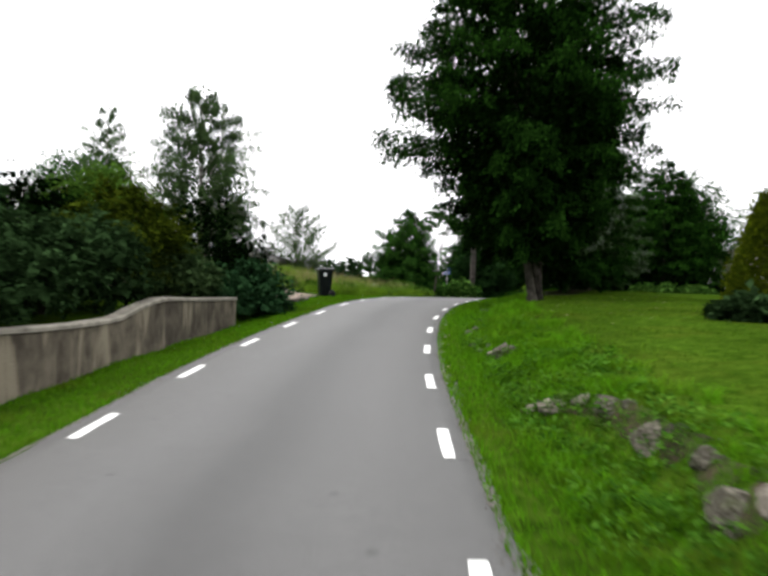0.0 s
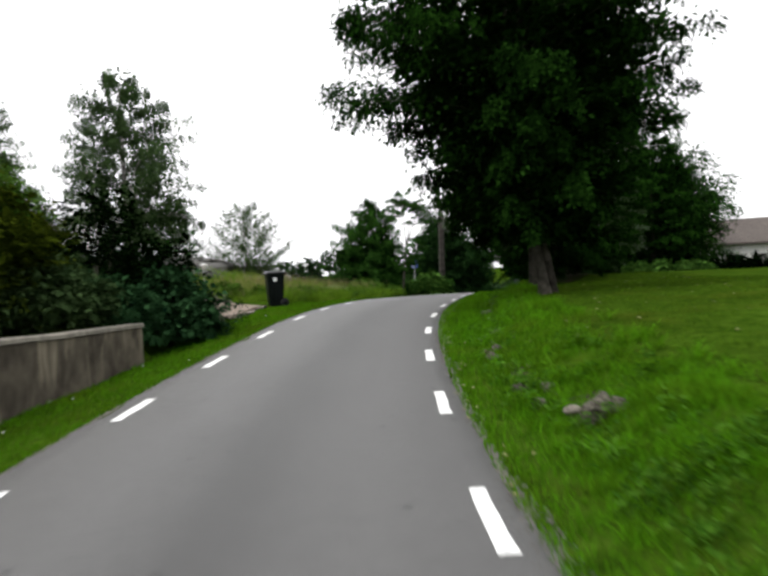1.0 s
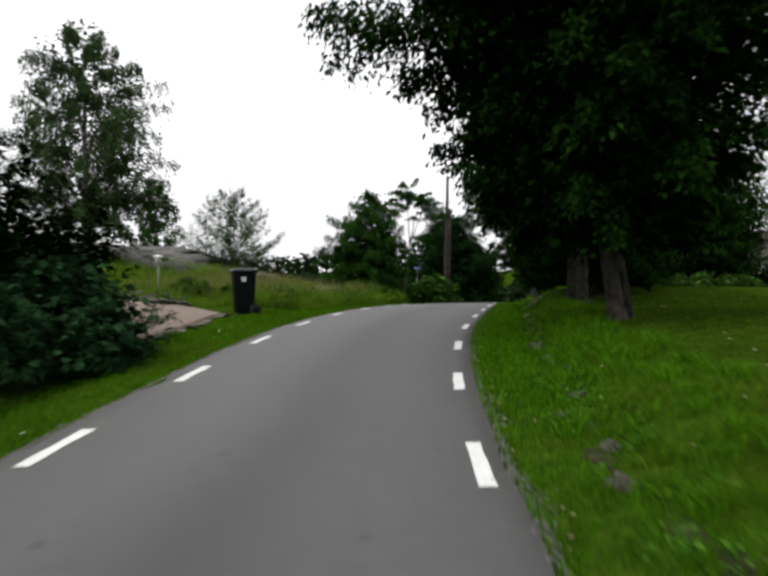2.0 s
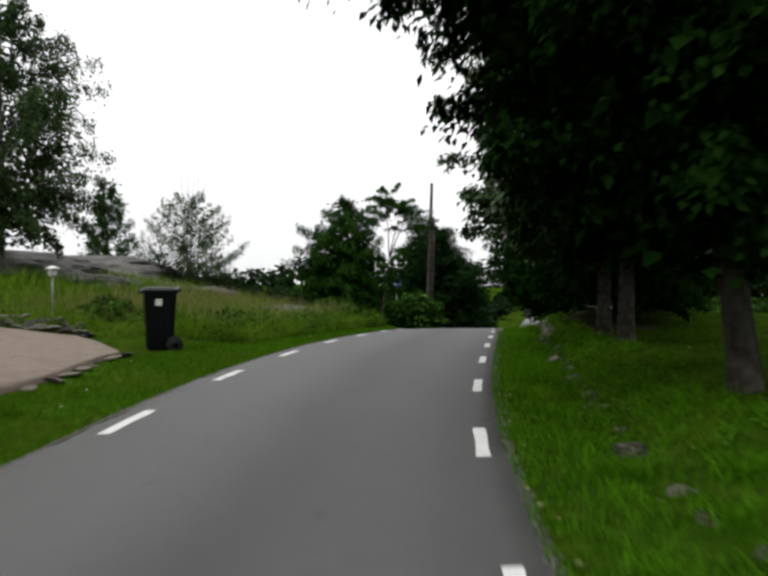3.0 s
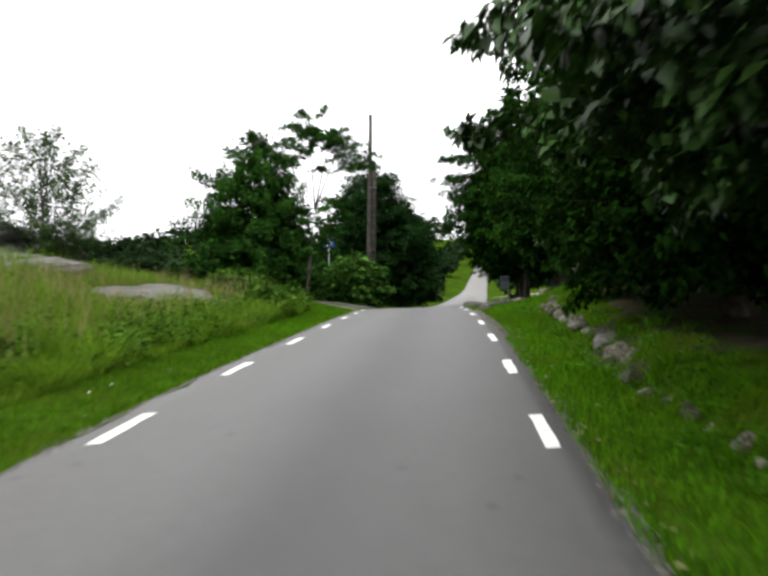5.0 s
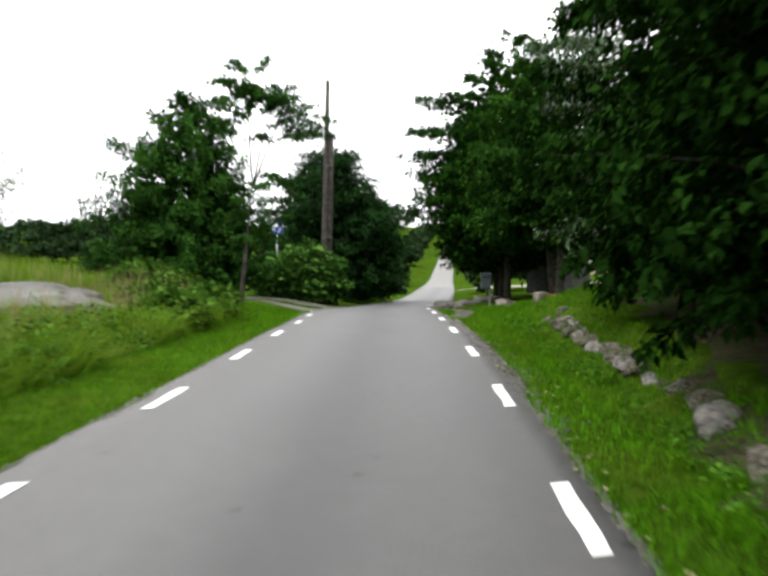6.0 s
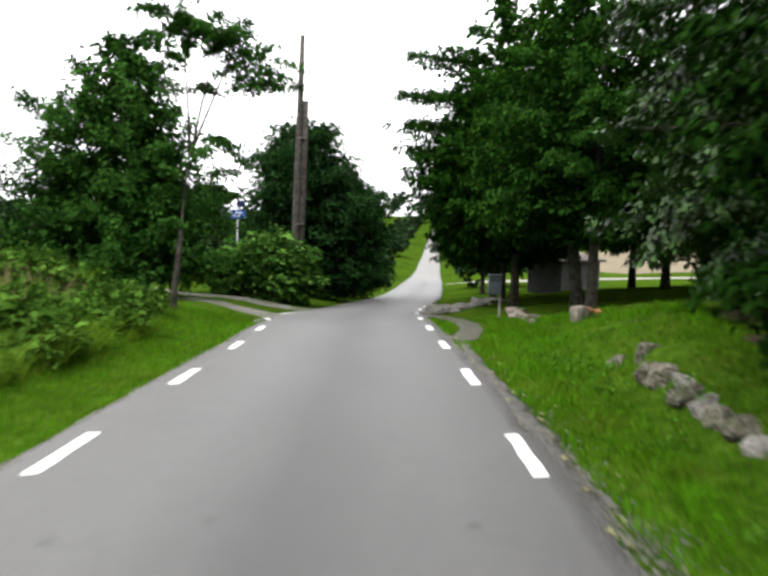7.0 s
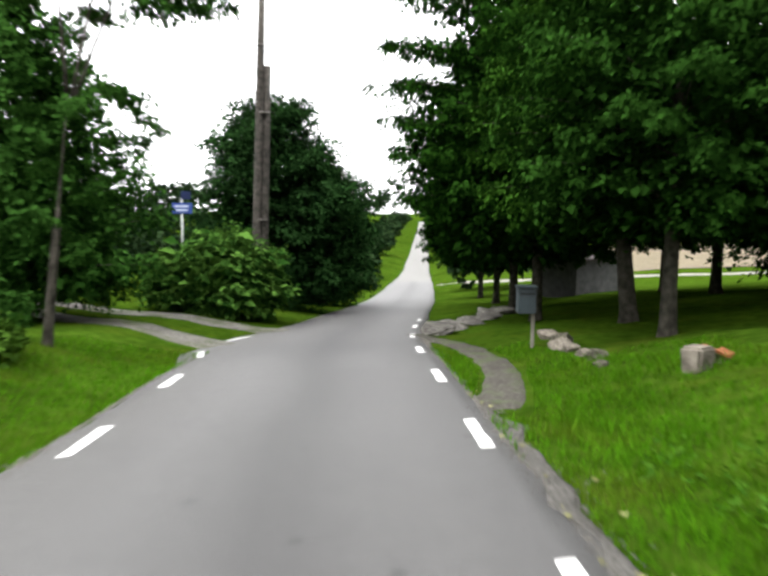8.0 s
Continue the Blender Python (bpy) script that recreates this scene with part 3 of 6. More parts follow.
def bough_tree(name, place, label, category, seed, profile, boughs, twigs, per, leaf, leaf_material, bark=None, trunk=0.15, group="", stems=((0.0, 0.0),), lean=(0.0, 0.0), rise=0.22, droop=0.35, start=0.3, fan=0.42, bare=1.4, foot=(0.0, 0.0), inner=0.6, wide=0.72, own=(), ragged=0.13, wood=0.22, low=1.1, thick=0.06):
    """A tree of layered boughs: each leaves a stem, arches out to the crown's outline and carries flat fans of twigs hung with single leaves.
    profile: heights and radii of the crown; own: boughs of their own, as height at the stem and tip (x, y, z)."""
    rng = np.random.default_rng(seed)
    top = thing(name, place, label, category, group)
    zs, rs = np.array([p[0] for p in profile], float), np.array([p[1] for p in profile], float)
    height = zs[-1]

    def stem(z):
        f = np.clip(np.asarray(z, float) / height, 0, 1)
        return np.stack([lean[0] * f, lean[1] * f], -1)
    for k, (ox, oy) in enumerate(stems):
        hs = np.array([-0.15, 0.05, 0.25, 0.7, 1.6, 0.35 * height, 0.65 * height, 0.93 * height])
        c = stem(hs) + np.stack([ox + 0.35 * ox * hs / height * 3, oy + 0.35 * oy * hs / height * 3], 1)
        c[:, 0] += foot[0] + foot[1] * np.clip(hs, 0, 3.5)
        attach("trunk", tubes(name + "_trunk", [(np.column_stack([c, hs]), trunk * (1 - 0.18 * k) * np.array([1.5, 1.3, 1.12, 1.0, 0.92, 0.65, 0.35, 0.06]))], bark or M_BARK, 12, 0.16, seed + k), top)
    # where the boughs end: evenly over the outline, low ones as dense as high ones
    grid = np.linspace(zs[0], zs[-1], 200)
    weight = np.cumsum((np.interp(grid, zs, rs) + 0.25) * np.exp(-grid / height * low))
    tips, roots = [], []
    for i in range(boughs):
        z = float(np.interp((i + rng.random()) / boughs * weight[-1], weight, grid))
        a = i * 2.39996 + rng.uniform(-0.45, 0.45)
        r = float(np.interp(z, zs, rs)) * rng.uniform(1 - 1.6 * ragged, 1 + ragged)
        c = stem(z)
        tips.append((c[0] + r * math.cos(a), c[1] + r * math.sin(a), z))
        roots.append(max(bare, z - rise * r - 0.1))
    for z0, tip in own:
        tips.append(tip)
        roots.append(z0)
    tips, roots = np.array(tips), np.array(roots)
    base = np.column_stack([stem(roots), roots])
    n = len(tips)
    flat = np.linalg.norm((tips - base)[:, :2], axis=1)
    sag = droop * flat * 0.32

    def along(u):
        """Points of all boughs at u (n x k): an arch that lifts first and sinks towards the tip."""
        p = base[:, None] + (tips - base)[:, None] * u[..., None]
        p[..., 2] += sag[:, None] * 4 * u * (1 - u) * (1.1 - 0.4 * u)
        return p
    for i in np.argsort(-flat)[: max(10, n // 5)]:
        u = np.linspace(0, 1, 6)[None]
        pts = (base[i] + (tips[i] - base[i]) * u[0][:, None])
        pts[:, 2] += sag[i] * 4 * u[0] * (1 - u[0]) * (1.1 - 0.4 * u[0])
        r = trunk * wood * (1 - 0.6 * roots[i] / height)
        attach("limb", tubes(name + "_limb", [(pts, r * np.array([1, 0.8, 0.62, 0.45, 0.28, 0.1]))], bark or M_BARK, 6, 0.1, seed + 50), top)
    u = start + (1 - start) * (np.arange(twigs)[None] + rng.random((n, twigs))) / twigs
    spot = along(u)
    ahead = unit(along(np.minimum(u + 0.05, 1.06)) - spot)
    side = unit(np.cross(ahead, np.array((0, 0, 1.0)) + rng.normal(size=(n, 1, 3)) * 0.18))
    hand = np.where((np.arange(twigs)[None] + rng.integers(0, 2, (n, 1))) % 2 == 0, 1.0, -1.0)
    reach = (0.10 + fan * flat[:, None] * np.clip(1.03 - u, 0, 1) ** 0.8) * rng.uniform(0.65, 1.15, (n, twigs))
    reach = np.minimum(reach, 1.3)
    way = unit(ahead * (0.55 + 0.5 * u[..., None]) + side * (hand * (1.15 - 0.75 * u))[..., None] + rng.normal(size=(n, twigs, 3)) * (0.16, 0.16, 0.12))
    v = rng.uniform(0.05, 1, (n, twigs, per))
    pos = spot[:, :, None] + way[:, :, None] * (v * reach[..., None])[..., None] + rng.normal(size=(n, twigs, per, 3)) * leaf * (0.35, 0.35, 0.2)
    pos[..., 2] += thick * rng.normal(size=pos.shape[:3]) - (0.1 + droop) * 0.6 * reach[..., None] * v**2
    across = np.cross(way, (0, 0, 1.0))[:, :, None] * rng.choice([-1.0, 1.0], (n, twigs, per))[..., None]
    lw = way[:, :, None] * 0.5 + across * 0.6 + rng.normal(size=pos.shape) * 0.35 - np.array((0, 0, 0.45 + droop))
    lu = np.array((0, 0, 0.8)) + rng.normal(size=pos.shape) * 0.35 + ahead[:, :, None] * 0.75
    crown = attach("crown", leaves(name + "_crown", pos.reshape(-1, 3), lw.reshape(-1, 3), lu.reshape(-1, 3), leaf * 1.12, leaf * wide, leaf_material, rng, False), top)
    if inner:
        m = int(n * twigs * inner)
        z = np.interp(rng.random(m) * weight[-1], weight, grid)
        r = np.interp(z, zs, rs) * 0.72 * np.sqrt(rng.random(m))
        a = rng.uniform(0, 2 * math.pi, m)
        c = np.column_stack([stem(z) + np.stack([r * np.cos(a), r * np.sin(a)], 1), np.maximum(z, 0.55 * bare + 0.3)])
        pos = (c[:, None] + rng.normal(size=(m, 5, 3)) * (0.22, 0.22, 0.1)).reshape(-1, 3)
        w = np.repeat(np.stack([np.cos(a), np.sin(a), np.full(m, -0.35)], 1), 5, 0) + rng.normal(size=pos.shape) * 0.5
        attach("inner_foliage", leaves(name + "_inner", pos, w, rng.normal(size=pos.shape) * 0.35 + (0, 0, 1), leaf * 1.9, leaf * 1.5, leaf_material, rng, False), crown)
    return top


def shrub(name, place, label, category, seed, size, lobes, sprays, per, leaf, leaf_material, reach=0.35, droop=0.15, group="", broad=False):
    """A bush: many clumps from the ground up, leaf by leaf, on a few thin stems."""
    rng = np.random.default_rng(seed)
    top = thing(name, place, label, category, group)
    sx, sy, sz = size
    clumps = []
    for i in range(lobes):
        a, r = i * 2.39996 + rng.uniform(-0.4, 0.4), math.sqrt((i + 0.5) / lobes)
        dome = math.sqrt(max(0.08, 1 - 0.8 * r * r))
        z = sz * dome * rng.uniform(0.25, 0.85)
        q = rng.uniform(0.24, 0.36)
        clumps.append((sx * 0.78 * r * math.cos(a), sy * 0.78 * r * math.sin(a), z, sx * q, sy * q, min(sz * 0.32, z * 0.9)))
    for c in clumps[:7]:
        item = ([(c[0] * 0.12, c[1] * 0.12, -0.05), (c[0] * 0.4, c[1] * 0.4, c[2] * 0.5), c[:3]], [0.03, 0.02, 0.008])
        attach("stem", tubes(name + "_stem", [item], M_BARK, 5, 0.1, seed), top)
    pos, way, up = sprays_on(rng, clumps, sprays, per, reach, droop, 0.5, 0.4)
    inner = sprays_on(rng, [(*c[:3], *(0.7 * q for q in c[3:])) for c in clumps], int(sprays * 0.6), 5, reach * 0.8, 0.1, 0.1, 0.8)
    attach("inner_foliage", leaves(name + "_inner", *inner, leaf * 2.4, leaf * 2.0, leaf_material, rng, False), top)
    keep = pos[:, 2] > 0.02
    attach("foliage", leaves(name + "_foliage", pos[keep], way[keep], up[keep], leaf, leaf * 0.6, leaf_material, rng, broad), top)
    return top


# ---- the ground, the road and the tracks ----
def ground():
    ys = np.concatenate([np.arange(-40, -4, 3.0), np.arange(-4, 62, 0.3), np.arange(62, 130, 3.0), np.arange(130, 300, 12.0), np.array([300, 340, 400, 500, 700, 1000, 1500, 2200])])
    d = np.array([0.25, 0.3, 0.55, 0.8, 0.9, 1.0, 1.15, 1.3, 1.42, 1.55, 1.65, 1.75, 1.8, 1.9, 2.0, 2.2, 2.5, 3, 3.5, 4, 4.7, 5.5, 6.5, 8, 10, 12, 15, 19, 24, 31, 40, 55, 75, 100, 140, 200, 300, 500, 900, 1800])
    cols = np.concatenate([-d[::-1] - EDGE_L, [-0.1, 0, 0.1], d + EDGE_R])
    yy, dd = np.meshgrid(ys, cols, indexing="ij")
    dd = dd + np.sign(dd) * (road_half(yy) - 0.02)
    xx = road_x(yy) + dd
    zz = land(xx, yy)
    off = np.abs(dd) - road_half(yy)
    zz = np.where(off < 0.1, zz - 0.05, zz)
    verts = np.stack([xx, yy, zz], -1).reshape(-1, 3)
    n, m = xx.shape
    i, j = np.meshgrid(np.arange(n - 1), np.arange(m - 1), indexing="ij")
    a = i * m + j
    loops = np.stack([a, a + 1, a + m + 1, a + m], -1).ravel()
    ob = new("ground", mesh_np("ground", verts, loops, 4, M_GRASS, True))
    tagged(ob, "rolling grassy ground with mown verges, lawn and meadow", "ground", kind="structure")


def road(near=True):
    rng = np.random.default_rng(3)
    ys = np.concatenate([np.arange(-40, 0, 2.0), np.arange(0, 60, 0.2), np.arange(60, 98.1, 2.0)]) if near else np.concatenate([np.arange(98, 130, 2.0), np.arange(130, 310, 10.0)])
    rag = np.convolve(rng.normal(size=len(ys) + 8), np.ones(3) / 3, "same")[:len(ys)]
    rag2 = np.convolve(rng.normal(size=len(ys) + 8), np.ones(3) / 3, "same")[:len(ys)]
    rows = []
    for k, y in enumerate(ys):
        half, cx, z = float(road_half(y)), float(road_x(y)), float(road_z(y))
        left, right = -half - EDGE_L + 0.05 * rag[k], half + EDGE_R + 0.045 * rag2[k]
        if 46 < y < 56:
            left -= 0.75 * math.exp(-(((y - 52.2) / 2.2) ** 2))
        cols = [left - 0.02, left, -half, -half * 0.6, 0.0, half * 0.6, half, right, right + 0.02]
        crown = [-0.05, 0.010, 0.018, 0.030, 0.036, 0.030, 0.018, 0.010, -0.05]
        rows.append([(cx + c, y, z + h + float(road_tilt(y)) * c) for c, h in zip(cols, crown)])
    m = 9
    verts = [v for r in rows for v in r]
    faces = [(i * m + j, i * m + j + 1, (i + 1) * m + j + 1, (i + 1) * m + j) for i in range(len(rows) - 1) for j in range(m - 1)]
    me = mesh_from("road", verts, faces, M_ASPHALT if near else M_SUNLIT_ASPHALT)
    layer = me.uv_layers.new(name="along")
    across = np.array([((v[0] - float(road_x(v[1]))) / 3.4 + 0.39, v[1]) for v in verts])
    index = np.zeros(len(me.loops), np.int32)
    me.loops.foreach_get("vertex_index", index)
    layer.data.foreach_set("uv", across[index].astype(np.float32).ravel())
    ob = new("road", me)
    return tagged(ob, "narrow grey asphalt road with worn edges over a rise" if near else "stretch of the road climbing beyond the lane, sunlit brightness in its colour", "road", kind="structure")


def surface_z(off, y):
    """Height of the asphalt at an offset from the middle of the road."""
    half = float(road_half(y))
    f = abs(off) / half
    crown = 0.036 - 0.006 * f / 0.6 if f < 0.6 else 0.030 - 0.012 * min(1, (f - 0.6) / 0.4)
    return float(road_z(y)) + crown + float(road_tilt(y)) * off


def dashes(side, first, count, road_ob, flare=None):
    """One-metre edge dashes at three-metre steps, each a thin slab of paint."""
    rng = np.random.default_rng(11 + int(side))
    y = first
    for k in range(count):
        verts, faces = [], []
        slope = float(road_x(y + 0.5) - road_x(y - 0.5))
        step = 1 / math.sqrt(1 + slope * slope)
        w = 0.055
        for i in range(5):
            yy = y - i * 0.25 * step
            shift = flare(yy) if flare else 0.0
            off = side * float(road_half(yy)) + shift
            a, b = off - w + 0.006 * rng.normal(), off + w + 0.006 * rng.normal()
            for o in (a, b):
                verts.append((float(road_x(yy)) + o, yy, surface_z(off, yy) + 0.006))
        for i in range(4):
            faces.append((2 * i, 2 * i + 2, 2 * i + 3, 2 * i + 1))
        attach("edge_dash", mesh_from("edge_dash", verts, faces, M_PAINT, False), road_ob)
        y += 3.0 * step


def strip(name, line, width, material, label, category, lift=0.02, edge=0.12, seed=1, step=0.5):
    """A track laid on the land along a line, with ragged borders."""
    rng = np.random.default_rng(seed)
    pts = [np.array(p, float) for p in line]
    fine = []
    for a, b in zip(pts, pts[1:]):
        n = max(1, int(np.linalg.norm(b - a) / step))
        fine += [a + (b - a) * i / n for i in range(n)]
    fine.append(pts[-1])
    fine = np.array(fine)
    ker = np.ones(5) / 5
    if len(fine) > 9:
        sm = np.stack([np.convolve(np.pad(fine[:, k], 2, "edge"), ker, "valid") for k in range(2)], 1)
        fine[2:-2] = sm[2:-2]
    t = unit(np.gradient(fine, axis=0))
    nrm = np.stack([t[:, 1], -t[:, 0]], 1)
    cols = 7
    verts = []
    for k, (p, q) in enumerate(zip(fine, nrm)):
        end = -0.08 if k in (0, len(fine) - 1) else 0.0
        e1, e2 = rng.normal() * edge * 0.5, rng.normal() * edge * 0.5
        for c in range(cols):
            f = c / (cols - 1)
            o = -(width / 2 + e1) * (1 - f) + (width / 2 + e2) * f
            x, y = p + q * o
            drop = end - (0.06 if c in (0, cols - 1) else 0.0)
            verts.append((x, y, ground_z(x, y) + lift + drop))
    faces = [(i * cols + j, i * cols + j + 1, (i + 1) * cols + j + 1, (i + 1) * cols + j) for i in range(len(fine) - 1) for j in range(cols - 1)]
    ob = new(name, mesh_from(name, verts, faces, material))
    return tagged(ob, label, category, kind="structure")


ground()
ROAD = road()
road(False)
dashes(1, 0.2, 21, ROAD)
dashes(-1, 0.9, 19, ROAD, lambda y: -0.55 * math.exp(-(((y - 52.2) / 2.2) ** 2)))
RUT_NEAR = [(5.35, 51.9), (4.6, 52.7), (3.1, 54.1), (0.6, 56.2), (-4, 58.8), (-14, 63)]
RUT_FAR = [(7.2, 55.6), (5.4, 56.2), (3.3, 57.1), (0.6, 58.5), (-4, 60.8), (-14, 65)]
strip("side_track", RUT_NEAR, 1.4, M_TRACK, "grey gravel wheel rut of a side track leaving the road", "track", 0.035)
strip("side_track", RUT_FAR, 1.3, M_TRACK, "grey gravel wheel rut beside a strip of grass", "track", 0.035)
LAY_BY = [(7.36, 44.9), (7.7, 45.6), (8.12, 46.6), (8.5, 47.5), (8.92, 49.2), (9.2, 50.8), (9.2, 52.2), (8.9, 53.4)]
DRIVE_FRONT = [(-3.75, 20.6), (-3.42, 23.24), (-3.2, 25.2), (-3.02, 26.6)]
DRIVE_BACK = [(-3.02, 26.6), (-4.0, 28.4), (-4.6, 29.2), (-6.2, 29.6), (-9.0, 30.0), (-12.0, 30.2)]


def driveway():
    """A fan of pink gravel between its front kerb line and the stone edging."""
    rng = np.random.default_rng(19)
    front, back = np.array(DRIVE_FRONT), np.array(DRIVE_BACK)
    rows, cols = 60, 48
    verts = []
    for i in range(rows + 1):
        u = i / rows
        f = np.array([np.interp(u, (0, 0.45, 0.77, 1), front[:, k]) for k in range(2)])
        g = np.array([np.interp(1 - u, (0, 0.15, 0.22, 0.4, 0.7, 1), back[:, k]) for k in range(2)])
        end = g if u else np.array((-12.5, 21.0))
        for j in range(cols + 1):
            w = j / cols
            x, y = f + (end - f) * w
            if j == 0:
                x += rng.normal() * 0.015
            drop = 0.13 if j in (0, cols) or i in (0, rows) else 0.0
            if j == 1:
                x, y = f + (end - f) * 0.004
            verts.append((x, y, ground_z(x, y) + 0.075 - drop))
    n = cols + 1
    faces = [(i * n + j, (i + 1) * n + j, (i + 1) * n + j + 1, i * n + j + 1) for i in range(rows) for j in range(cols)]
    ob = new("driveway", mesh_from("driveway", verts, faces, M_PINK))
    tagged(ob, "pinkish gravel driveway beside the mown verge", "driveway", kind="structure")


driveway()
strip("lay_by_path", LAY_BY, 0.54, M_DIRT, "bare gravel path curving off the road edge", "path", 0.03, 0.05, step=0.3)
strip("far_lane", [(23.5, 95), (30, 89.5), (40, 88), (60, 88), (90, 89)], 3.0, M_GRAVEL, "pale gravel lane joining the road in the dip", "lane", 0.05, 0.2, step=2)
strip("ripe_field", [(40, 112), (70, 113), (120, 116)], 34, M_WHEAT, "pale ripe cornfield beyond the lane", "field", 0.12, 0.3, step=3)
strip("lawn_strip", [(15, 46.0), (20, 46.3), (30, 47), (45, 47)], 1.6, M_GRAVEL, "pale strip along the far side of the lawn", "path", 0.03, 0.15)


# ---- walls and stones ----
def garden_wall():
    """A low rendered wall whose coping sweeps up towards its end."""
    top = thing("garden_wall", (0, 0, 0), "stained grey rendered garden wall with swept-up coping", "wall")
    ys = np.concatenate([np.arange(-12, 10, 0.8), np.arange(10, 13.6, 0.15), np.arange(13.8, 17.81, 0.4), [17.85]])
    crest = smooth_curve([-12, 7, 10.6, 11.3, 12.1, 12.9, 15, 18], [0.70, 0.72, 0.64, 0.66, 0.80, 0.90, 0.86, 0.79])
    for name, material, wide, low, high, label in (("face", M_CONCRETE, 0.10, None, -0.05, ""), ("coping", M_COPING, 0.135, -0.05, 0.02, "pale worn coping")):
        verts, faces = [], []
        for y in ys:
            x = float(road_x(y) - road_half(y)) - EDGE_L - 1.72 - 0.03 * max(0.0, y - 12.7)
            c = float(crest(y))
            z0 = ground_z(x + 0.4, y) - 0.35 if low is None else c + low
            z1 = c + high
            r = 0.02
            verts += [(x + wide, y, z0), (x + wide, y, z1 - r), (x + wide - r, y, z1), (x - wide + r, y, z1), (x - wide, y, z1 - r), (x - wide, y, z0)]
        n = 6
        for i in range(len(ys) - 1):
            for k in range(n):
                k2 = (k + 1) % n
                faces.append((i * n + k, (i + 1) * n + k, (i + 1) * n + k2, i * n + k2))
        faces += [tuple(range(n)), tuple(range((len(ys) - 1) * n + n - 1, (len(ys) - 1) * n - 1, -1))]
        attach(name, mesh_from(name, verts, faces, material, False), top, label)
    return top


def rock_mesh(name, seed, material, size=1.0, flat=0.75, rough=0.28, cuts=3):
    """A broken boulder: an icosphere pushed about and cut by a few planes."""
    rng = random.Random(seed)
    bm = bmesh.new()
    bmesh.ops.create_icosphere(bm, subdivisions=cuts, radius=0.5)
    planes = [(Vector((rng.uniform(-1, 1), rng.uniform(-1, 1), rng.uniform(-0.6, 1))).normalized(), rng.uniform(0.26, 0.42)) for _ in range(9)]
    for v in bm.verts:
        co = v.co.copy()
        for nrm, dist in planes:
            over = co.dot(nrm) - dist
            if over > 0:
                co -= nrm * over * 0.9
        co *= 1 + rough * (0.5 * noise.noise(co * 4 + Vector((seed, 0, 0))) + 0.4 * noise.noise(co * 9 + Vector((0, seed, 0))) + 0.12 * noise.noise(co * 20))
        v.co = Vector((co.x, co.y, co.z * flat)) * size
    me = bpy.data.meshes.new(name)
    bm.to_mesh(me)
    bm.free()
    me.materials.append(material)
    return me


STONES = [rock_mesh("stone", 100 + k, M_ROCK, 1.0, 0.68 + 0.08 * (k % 4), 0.24, cuts=3) for k in range(8)]


SLABS = [rock_mesh("slab_stone", 160 + k, M_SLAB, 1.0, 0.7, 0.2, cuts=3) for k in range(5)]
PALE_STONES = [rock_mesh("pale_stone", 140 + k, M_PALE, 1.0, 0.7, 0.2, cuts=3) for k in range(4)]


def stone_row(name, label, line, spacing, size, courses, seed, sink=0.3, jitter=0.12, group="", flat=1.0, kinds=STONES):
    """Single stones along a line; courses stack upwards."""
    rng = random.Random(seed)
    top = thing(name, (0, 0, 0), label, "stone wall", group)
    pts = [np.array(p, float) for p in line]
    seg = [np.linalg.norm(b - a) for a, b in zip(pts, pts[1:])]
    for c in range(courses):
        s = rng.uniform(0, spacing)
        while s < sum(seg):
            q, k = s, 0
            while q > seg[k]:
                q, k = q - seg[k], k + 1
            p = pts[k] + (pts[k + 1] - pts[k]) * q / seg[k]
            x, y = p[0] + rng.gauss(0, jitter), p[1] + rng.gauss(0, jitter)
            w = size * rng.uniform(0.6, 1.35) * (1 - 0.15 * c)
            ob = attach("stone", kinds[rng.randrange(len(kinds))], top)
            z = ground_z(x - 0.25, y) + w * (0.32 - sink) + c * size * 0.42 * min(1.0, flat * 1.5)
            ob.matrix_world = pose(x, y, z, rng.uniform(-14, 14), rng.uniform(-14, 14), rng.uniform(0, 360)) @ Matrix.Diagonal((w * rng.uniform(0.9, 1.4), w, flat * w * rng.uniform(0.8, 1.1), 1))
            s += spacing * rng.uniform(0.7, 1.6)
    return top


M_COPING = mat("worn_coping", (0.10833, 0.09975, 0.08265), (0.19386, 0.17958, 0.15113), 5.0, 0.9, 0.4, 10, 0.2, 0.15, bump_scale=30)
garden_wall()


def right_off(y, d):
    return (float(road_x(y) + road_half(y)) + EDGE_R + d, y)


SHOULDER = [right_off(y, d) for y, d in ((35.4, 0.0), (36.5, 0.05), (38, 0.06), (40, 0.03), (42, 0.04), (43.2, 0.07), (44.0, 0.12))]
strip("road_shoulder", SHOULDER[2:] + [(7.2, 44.6), (7.4, 45.0)], 0.2, M_SHOULDER, "narrow strip of loose grey gravel along the road edge", "gravel", 0.02, 0.12, seed=7, step=0.25)


def placed_stones(name, label, spots, seed):
    """Stones set one by one: x, y, width, height of the middle above the land, turn."""
    rng = random.Random(seed)
    top = thing(name, (0, 0, 0), label, "stones")
    for x, y, w, up, turn in spots:
        ob = attach("stone", (STONES + PALE_STONES)[rng.randrange(12)], top)
        ob.matrix_world = pose(x, y, ground_z(x, y) + up, rng.uniform(-18, 18), rng.uniform(-18, 18), turn) @ Matrix.Diagonal((w * 1.25, w, w * 1.15, 1))
    return top


